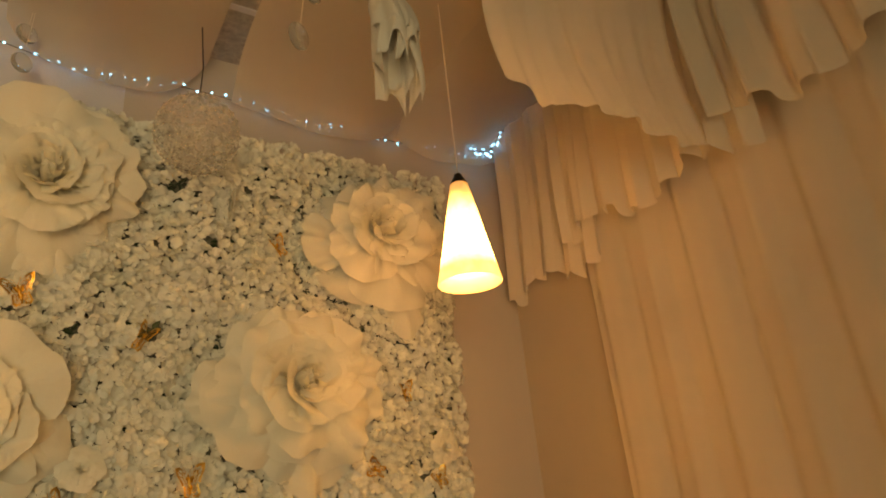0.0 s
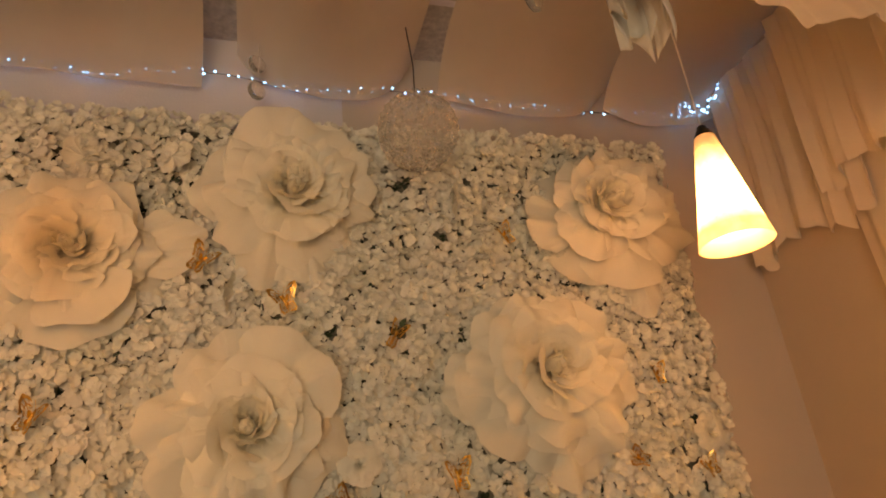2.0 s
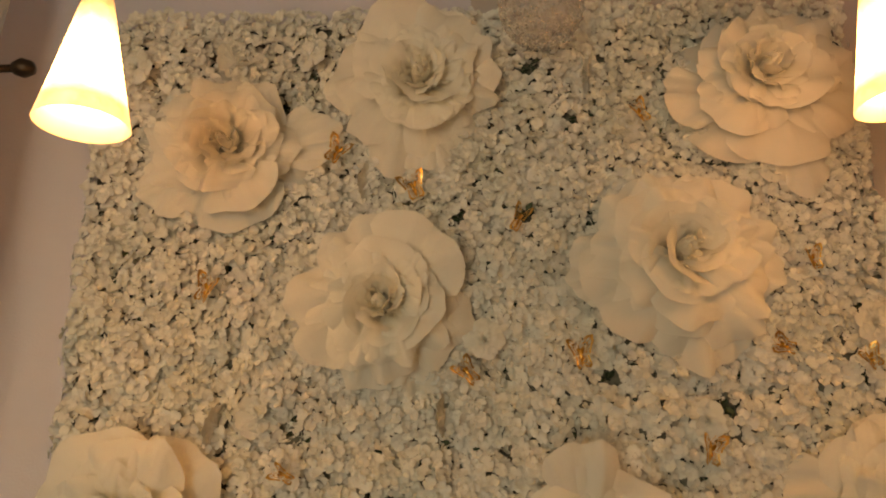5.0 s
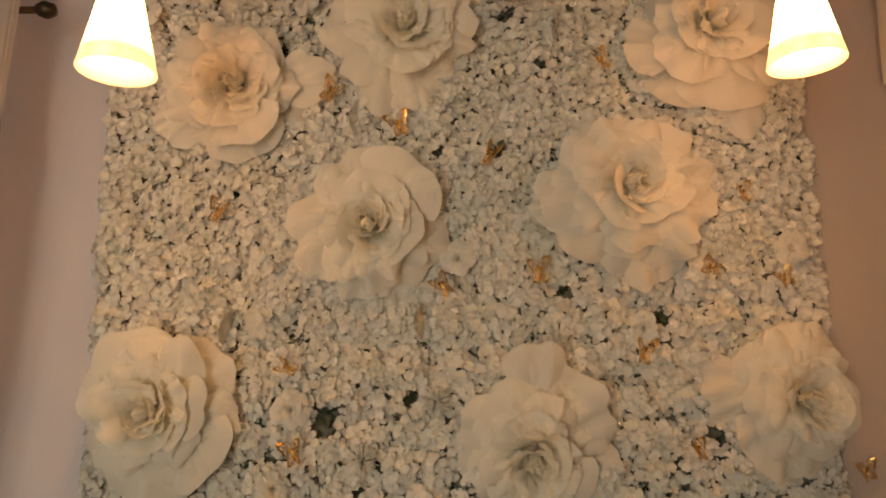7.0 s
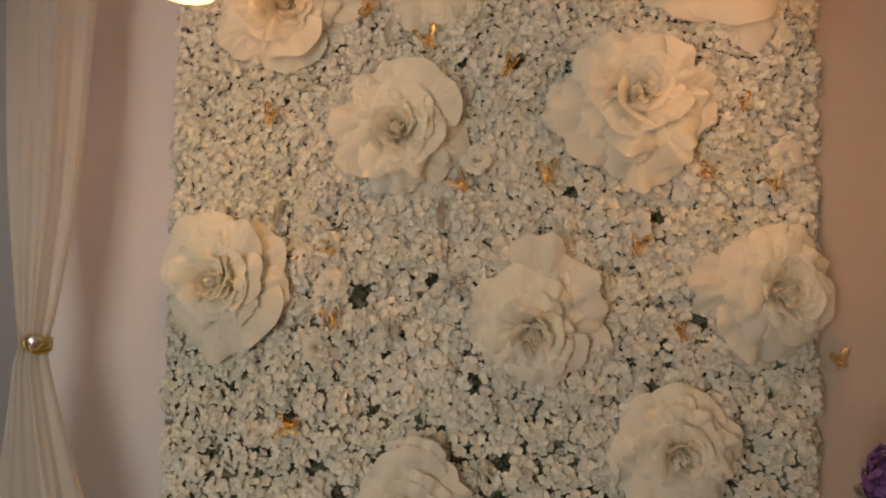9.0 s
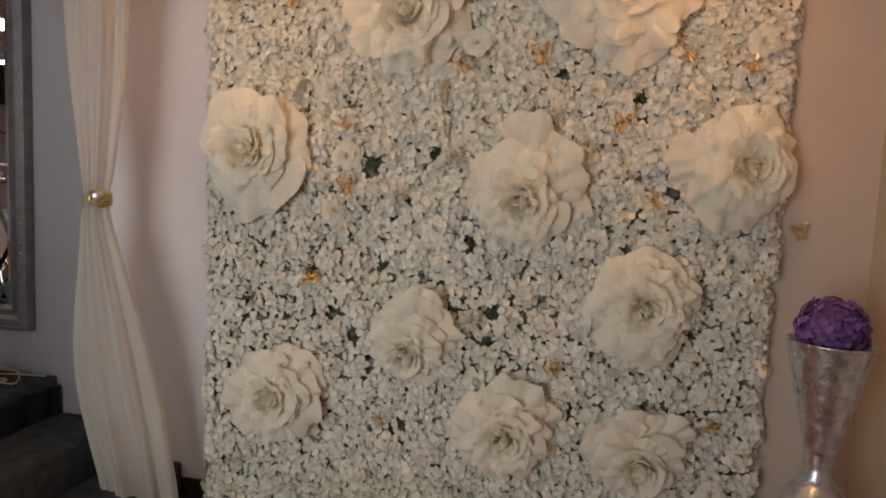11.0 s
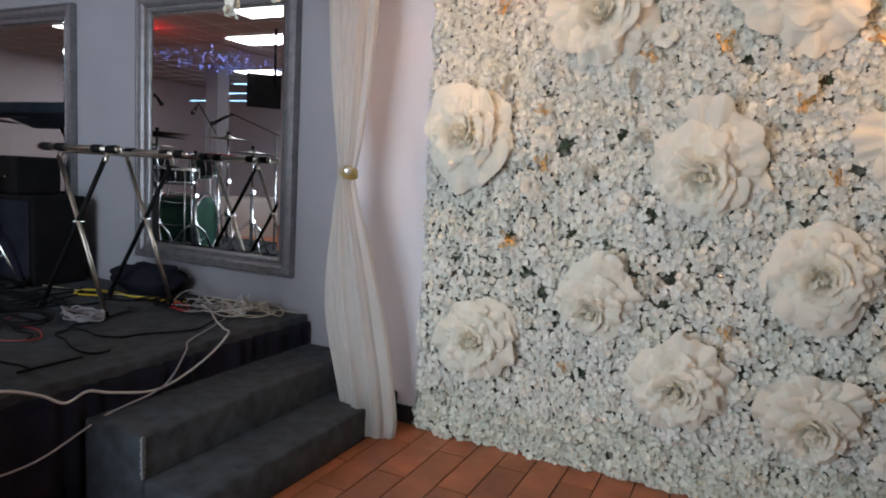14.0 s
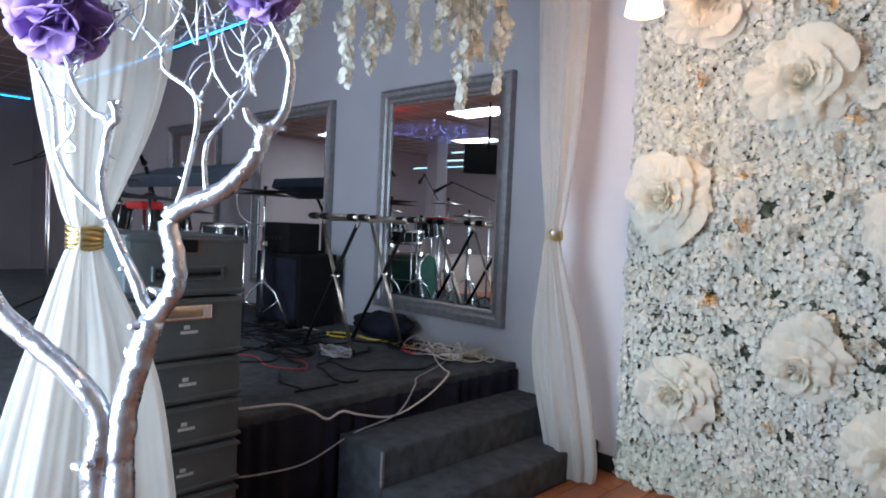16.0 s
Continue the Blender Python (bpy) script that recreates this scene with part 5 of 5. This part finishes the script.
# ---- gold butterflies ----
def wing_mesh(L, hind):
    """A cut-out foil wing: rim, veins and a solid root, with open cells between."""
    bm = bmesh.new()
    cols = []
    for k in range(7):
        cols += [max(0, k / 6 - 0.022), min(1, k / 6 + 0.022)]
    cols = sorted(set(cols))
    fine = []
    for a, b in zip(cols, cols[1:]):
        fine.append((a, b - a < 0.06))
        if b - a > 0.06:
            fine.append(((a + b) / 2, False))
    fine.append((1.0, True))
    grid = []
    for f, _ in fine:
        if hind:
            a, r = -1.35 + 1.25 * f, L * (0.62 + 0.38 * math.exp(-((f - 0.35) / 0.3) ** 2))
        else:
            a, r = -0.12 + 1.15 * f, L * (0.52 + 0.48 * math.exp(-((f - 0.68) / 0.3) ** 2))
        r *= 1 + 0.03 * math.sin(f * 30)
        grid.append([bm.verts.new((r * g * math.cos(a), r * g * math.sin(a), 0.004 * math.sin(g * 3))) for g in (0.04, 0.36, 0.58, 0.64, 0.84, 1.0)])
    for i in range(len(fine) - 1):
        for j in range(5):
            if j in (0, 2, 4) or fine[i][1]:
                bm.faces.new((grid[i][j], grid[i + 1][j], grid[i + 1][j + 1], grid[i][j + 1]))
    return mesh_of("wing", bm, M_GOLD)


FORE, HIND = wing_mesh(0.064, False), wing_mesh(0.042, True)
bm = tube([(0, -0.026, 0), (0, -0.012, 0.004), (0, 0.01, 0.005), (0, 0.026, 0.003)], [0.0015, 0.004, 0.0045, 0.002], 8)
BODY = mesh_of("body", bm, M_GOLD, True)


def butterfly(x, z, turn, fold, s, y=-0.115):
    t = thing("butterfly", "gold foil cut-out butterfly perched on the flower wall", "butterfly", "gold butterflies", Matrix.Translation((x, y, z)) @ pose(0, 0, 0, 90, 0, 0) @ pose(0, 0, 0, 0, 0, turn) @ Matrix.Scale(s, 4))
    part("body", BODY, t)
    for side in (1, -1):
        for me, dy in ((FORE, 0.004), (HIND, 0.0)):
            part("wing", me, t, m=Matrix.Translation((0, dy, 0.004)) @ Matrix.Scale(side, 4, (1, 0, 0)) @ pose(0, 0, 0, 0, -fold, 0))
    part("antennae", mesh_of("antennae", add_tube(tube([(0.001, 0.026, 0.004), (0.012, 0.045, 0.01)], 0.0006, 4), [(-0.001, 0.026, 0.004), (-0.012, 0.045, 0.01)], 0.0006, 4), M_GOLD), t)


for k, (x, z) in enumerate(((0.79, 2.70), (1.02, 2.58), (1.71, 2.80), (1.47, 2.08), (1.16, 2.04), (1.32, 2.47), (0.43, 2.29), (2.15, 2.33), (2.03, 2.09), (2.26, 2.05), (0.67, 1.79), (0.69, 1.53), (1.79, 1.82), (1.94, 1.52), (1.59, 0.81), (0.87, 0.53), (2.23, 0.64), (0.54, 1.14))):
    butterfly(x, z, (-35, 20, 35, 10, 40, -30, -25, 15, 70, 30, 60, 15, -10, 20, 20, 30, 60, 85)[k], (40, 35, 55, 45, 50, 60, 50, 55)[k % 8], (1.0, 1.0, 0.9, 1.05, 0.95, 1.0, 1.0, 0.85, 0.8, 0.8, 0.8, 1.0, 1.0, 0.9, 0.95, 0.75, 0.8, 1.1)[k], -0.116)
butterfly(2.52, 1.43, 20, 35, 0.85, -0.012)


# ---- medium silk flowers among the hydrangeas ----
def medium_flower(x, z, r, seed):
    g = random.Random(seed)
    t = thing("silk_flower", "medium white silk rose set among the hydrangeas", "artificial flower", "medium silk flowers", Matrix.Translation((x, -0.095, z)) @ pose(0, 0, 0, 90 + g.uniform(-15, 15), g.uniform(-15, 15), g.uniform(0, 360)))
    for n, L, e0, e1, sp in ((6, 1.0, 30, -20, 0.66), (6, 0.80, 45, -15, 0.70), (5, 0.62, 62, 0, 0.85), (4, 0.45, 80, 40, 1.0), (3, 0.34, 90, 75, 1.2)):
        for k in range(n):
            me = petal_mesh(0.04 * r, 0.006, L * r * g.uniform(0.9, 1.1), e0, e1, sp, 0.06 * r, g.random(), rn=6, qn=9, material=M_FLORET)
            me.transform(Matrix.Rotation(2 * math.pi * (k + g.uniform(-0.2, 0.2)) / n + n, 4, "Z"))
            part("petal", me, t)


for k, (x, z) in enumerate(((0.89, 2.62), (1.21, 2.13), (0.69, 3.06), (0.46, 3.04), (0.58, 1.94), (1.62, 1.69), (0.48, 1.92), (1.81, 1.90), (0.67, 1.66), (0.15, 3.02), (1.58, 2.95), (2.30, 2.15), (1.10, 1.93), (2.25, 0.35), (1.70, 1.02), (0.62, 1.42))):
    medium_flower(x, z, 0.062, 200 + k)


def spiky_flower(x, z, r, seed):
    g = random.Random(seed)
    t = thing("spider_chrysanthemum", "cream spider chrysanthemum set among the hydrangeas", "artificial flower", "spiky silk flowers", Matrix.Translation((x, -0.095, z)) @ pose(0, 0, 0, 90, 0, 0))
    bm = bmesh.new()
    for k in range(90):
        a, e = g.uniform(0, 6.28), g.uniform(0.1, 1.4)
        d = Vector((math.cos(a) * math.cos(e), math.sin(a) * math.cos(e), math.sin(e) * 0.6))
        add_tube(bm, [d * 0.004, d * r * 0.6, d * r + Vector((0, 0, 0.006))], [0.0018, 0.0024, 0.0012], 4)
    part("ray_petals", mesh_of("ray_petals", bm, M_FLORET, True), t, kind="stuff")


for k, (x, z) in enumerate(((1.24, 0.99), (1.13, 1.68), (0.90, 1.50))):
    spiky_flower(x, z, 0.055, 300 + k)


# ---- hanging blossom garland before the stage ----
t = thing("garland_rail", "thin white rail carrying the blossom garland", "rail")
part("rail", mesh_of("rail", tube([(-0.45, -0.40, 3.30), (-0.45, -2.70, 3.30)], 0.012, 8), M_DARKMETAL, True), t)
for yy in (-0.6, -2.5):
    part("hanger", mesh_of("hanger", tube([(-0.45, yy, 3.30), (-0.45, yy, CEIL)], 0.005, 6), M_DARKMETAL, True), t)


def blossom_strand(y, z_end, seed, thin=1.0):
    g = random.Random(seed)
    t = thing("blossom_strand", "white silk blossom strand hanging from a rail", "artificial flower", "hanging blossom strands", pose(-0.45, y, 0))
    part("stem", mesh_of("stem", tube([(0, 0, 3.3), (0.01, 0.01, (3.3 + z_end) / 2), (0, 0, z_end)], 0.0012, 5), M_LEAF), t)
    V, F, base = [], [], 0
    z = z_end
    while z < 3.25:
        w = thin * (0.012 + 0.020 * min(1, (z - z_end) / 0.25)) * (1 + 0.45 * math.sin(z * 31 + seed))
        for k in range(4):
            sv, sf = SHAPES[g.randrange(12)]
            a = g.uniform(0, 6.28)
            n = np.array((math.cos(a), math.sin(a), g.uniform(-0.3, 0.5)))
            n /= np.linalg.norm(n)
            tt = np.cross(n, (0.1, 0.2, 1))
            tt /= np.linalg.norm(tt)
            b = np.cross(n, tt)
            V.append(np.array((0.012 * math.sin(z * 19 + seed), 0.014 * math.cos(z * 23 + seed), z + g.uniform(-0.012, 0.012))) + n * w * g.uniform(0.5, 1.15) + 1.6 * (sv[:, :1] * tt + sv[:, 1:2] * b + sv[:, 2:] * n))
            F.append(sf + base)
            base += len(sv)
        z += 0.030
    part("blossoms", raw("blossoms", np.concatenate(V).tolist(), np.concatenate(F).tolist(), M_FLORET, True), t, "white silk blossoms", kind="stuff")


for k, (y, z) in enumerate(((-2.08, 2.14), (-1.98, 2.31), (-1.82, 2.08), (-1.68, 2.16), (-1.60, 2.28), (-1.42, 2.26), (-1.25, 2.36), (-1.16, 2.42), (-1.07, 2.09), (-1.02, 2.26), (-0.95, 2.38), (-0.79, 2.24), (-0.74, 2.44), (-2.2, 2.3))):
    blossom_strand(y, z, 400 + k, (1.0, 0.8, 1.0, 1.2, 0.8)[k % 5])


# ---- silver branch tree ----
AX = Vector((0.72, 0.69, 0.0))
TB = Vector((0.07, -2.83, 0.0))
tree = thing("silver_branch_tree", "bare decorative tree sprayed shiny silver in a white pot", "decorative tree")


def branch(pts, r0, r1, name="branch", seed=0, wob=0.012):
    g = random.Random(seed)
    path = smooth_path([TB + AX * s + Vector((0.69, -0.72, 0)) * d + Vector((0, 0, z)) for s, z, d in pts], 7)
    n = len(path)
    rad = []
    for i, p in enumerate(path):
        f = i / (n - 1)
        rad.append((r0 + (r1 - r0) * f) * (1 + 0.05 * math.sin(i * 0.5 + seed) * g.uniform(0.3, 1)))
    path = [p + Vector((g.uniform(-1, 1), g.uniform(-1, 1), g.uniform(-1, 1))) * wob * 0.07 * (r0 + 0.008) / 0.02 for p in path]
    bm = tube(path, rad, 12)
    for k in range(max(2, n // 7)):
        i = g.randrange(2, n - 1)
        d = Vector((g.uniform(-1, 1), g.uniform(-1, 1), g.uniform(-0.5, 1))).normalized()
        add_tube(bm, [path[i], path[i] + d * rad[i] * 1.5, path[i] + d * (rad[i] * 1.5 + g.uniform(0.004, 0.02))], [rad[i] * 0.6, rad[i] * 0.4, rad[i] * 0.12 + 0.0008], 6)
    return part(name, mesh_of(name, bm, M_SILVER, True), tree, "silver sprayed bark")


branch([(-0.11, 0.30, 0), (-0.10, 0.50, 0), (-0.09, 0.67, 0), (-0.09, 0.80, 0), (-0.08, 0.91, 0), (-0.045, 1.05, 0), (-0.01, 1.17, 0)], 0.046, 0.034, "trunk", 1)
branch([(-0.12, 0.45, 0.01), (-0.15, 0.70, 0.02), (-0.14, 0.80, 0.02), (-0.135, 0.90, 0.02), (-0.22, 1.03, 0.04), (-0.33, 1.13, 0.06), (-0.40, 1.21, 0.07), (-0.45, 1.33, 0.07), (-0.55, 1.50, 0.07)], 0.038, 0.022, "limb", 2)
branch([(-0.01, 1.17, 0), (0.05, 1.26, 0), (0.05, 1.35, 0), (0.03, 1.44, 0), (0.08, 1.49, 0), (0.18, 1.54, 0), (0.26, 1.63, 0), (0.29, 1.72, 0)], 0.030, 0.022, "limb", 3)
branch([(0.28, 1.70, 0), (0.335, 1.75, 0), (0.352, 1.87, 0), (0.325, 1.95, 0), (0.285, 2.02, 0), (0.27, 2.12, 0)], 0.016, 0.008, "branch", 4)
branch([(0.28, 1.70, 0), (0.25, 1.73, 0.02), (0.24, 1.76, 0.03)], 0.013, 0.008, "branch", 14)
branch([(0.29, 1.71, 0), (0.32, 1.715, 0.0), (0.345, 1.712, 0)], 0.014, 0.007, "branch", 15)
branch([(-0.01, 1.17, 0), (-0.07, 1.30, 0), (-0.14, 1.44, 0)], 0.020, 0.013, "limb", 5)
branch([(-0.14, 1.44, 0), (-0.15, 1.55, 0.02), (-0.13, 1.70, 0.03), (-0.17, 1.73, 0.03), (-0.22, 1.79, 0.03), (-0.26, 1.90, 0.02)], 0.013, 0.007, "branch", 6)
branch([(-0.13, 1.69, 0.03), (-0.10, 1.72, 0.04), (-0.115, 1.76, 0.04)], 0.012, 0.012, "branch", 16)
branch([(-0.14, 1.44, 0), (-0.24, 1.52, -0.02), (-0.30, 1.61, -0.03), (-0.32, 1.76, -0.03), (-0.38, 1.88, -0.03)], 0.011, 0.006, "branch", 7)
branch([(0.03, 1.44, 0), (0.06, 1.56, -0.03), (0.08, 1.78, -0.05), (-0.02, 1.87, -0.06), (-0.03, 1.93, -0.06), (-0.12, 2.02, -0.06), (-0.2, 2.1, -0.06)], 0.010, 0.004, "branch", 8)
branch([(0.08, 1.78, -0.05), (0.12, 1.88, -0.05), (0.10, 1.99, -0.05), (0.09, 2.10, -0.05)], 0.006, 0.003, "branch", 9)
branch([(0.13, 1.52, 0), (0.12, 1.66, -0.02), (0.18, 1.75, -0.03), (0.23, 1.83, -0.03), (0.28, 1.97, -0.03)], 0.008, 0.003, "branch", 10)
g = random.Random(77)
for k in range(42):
    s0, z0 = g.choice(((0.08, 1.80), (0.20, 1.95), (-0.18, 2.0), (0.05, 2.02), (-0.05, 2.06), (-0.02, 1.90), (0.22, 1.83), (0.11, 1.95), (-0.12, 1.95), (-0.30, 1.65), (0.18, 1.76), (-0.24, 1.85), (0.30, 2.0)))
    s0, z0 = s0 + g.uniform(-0.03, 0.03), z0 + g.uniform(-0.03, 0.03)
    pts_ = [(s0, z0, g.uniform(-0.05, 0.02))]
    for j in range(4):
        pts_.append((pts_[-1][0] + g.uniform(-0.06, 0.06), pts_[-1][1] + g.uniform(0.01, 0.09), pts_[-1][2] + g.uniform(-0.03, 0.03)))
    branch(pts_, g.uniform(0.0025, 0.0045), 0.001, "twig", 500 + k)
pot = lathe([(0.001, 0.0), (0.13, 0.0), (0.17, 0.28), (0.18, 0.30), (0.165, 0.30), (0.15, 0.26), (0.001, 0.25)], 32)
part("pot", mesh_of("pot", pot, M_HEAD, True), tree, "white round pot", Matrix.Translation(TB + AX * -0.11))
part("filling", mesh_of("filling", lathe([(0.001, 0.30), (0.08, 0.29), (0.15, 0.262)], 24), M_BACK, True), tree, m=Matrix.Translation(TB + AX * -0.11))
for s, z, r, k in ((-0.285, 1.995, 0.105, 11), (0.265, 2.105, 0.085, 12)):
    petal_ball("purple_flower_ball", "purple silk flower ball resting among the silver branches", r, Matrix.Translation(TB + AX * s + Vector((0, 0, z))), k)


# ---- curtain rod end and a crystal drop ----
t = thing("curtain_rod", "dark metal curtain rod with a ball end on the wall", "curtain rod", m=pose(-0.14, -0.2, 2.97))
part("rod", mesh_of("rod", tube([(-0.60, 0, 0), (-0.02, 0, 0)], 0.012, 10), M_DARKMETAL, True), t)
part("finial", mesh_of("finial", lathe([(0.001, -0.035), (0.02, -0.028), (0.030, 0.0), (0.02, 0.026), (0.010, 0.034), (0.012, 0.045), (0.001, 0.05)], 18), M_DARKMETAL, True), t, m=pose(0, 0, 0, 0, -90, 0))
part("bracket", mesh_of("bracket", tube([(-0.48, 0.0, 0), (-0.48, 0.19, 0)], 0.009, 8), M_DARKMETAL, True), t)
t = thing("crystal_drop", "clear crystal drop hanging on a thread from the ceiling", "ornament", m=pose(0.165, -0.6, 3.03))
for dz, rr in ((0.0, 0.014), (0.045, 0.010), (0.078, 0.008)):
    bm = bmesh.new()
    bmesh.ops.create_icosphere(bm, subdivisions=1, radius=rr, matrix=Matrix.Translation((0, 0, dz)) @ Matrix.Diagonal((1, 1, 1.6, 1)))
    part("crystal", mesh_of("crystal", bm, M_GLASS), t)
part("thread", mesh_of("thread", tube([(0, 0, 0.07), (0, 0, CEIL - 3.03)], 0.0012, 4), M_CHROME), t)


# ---- floor planks ----
PL, PWD = 0.62, 0.165
floor_ob = bpy.data.objects["floor"]
bm = box(-PWD / 2 + 0.0035, PWD / 2 - 0.0035, -PL / 2 + 0.0035, PL / 2 - 0.0035, -0.008, 0.0, 0.0025)
PLANK = mesh_of("plank", bm, M_PLANK)
count = 0
rest = bmesh.new()
for i in range(-2, 17):
    x = 0.10 + PWD * (i + 0.5)
    if x + PWD / 2 > 2.8 or x < -0.3:
        continue
    off = -0.62 if i % 2 == 0 else -0.26
    for j in range(-1, 9):
        y = off + PL / 2 - PL * j
        y0, y1 = max(y - PL / 2, -4.58), min(y + PL / 2, -0.016)
        if y1 - y0 < 0.05:
            continue
        if y1 - y0 > PL - 0.01 and y > -4.2:
            part("plank", PLANK, floor_ob, m=pose(x, y, 0.0))
        else:
            add_box(rest, x - PWD / 2 + 0.0035, x + PWD / 2 - 0.0035, y0 + 0.0035, y1 - 0.0035, -0.008, 0.0)
for i in range(-79, -2):
    x = 0.10 + PWD * (i + 0.5)
    for j in range(0, 18):
        y = (-3.0 if i < -7 else -1.3) - PL * j - (0.3 if i % 2 else 0)
        if y - PL / 2 > -12:
            add_box(rest, x - PWD / 2 + 0.0035, x + PWD / 2 - 0.0035, y - PL / 2 + 0.0035, y + PL / 2 - 0.0035, -0.008, 0.0)
part("planks", mesh_of("planks", rest, M_PLANK), floor_ob, kind="stuff")
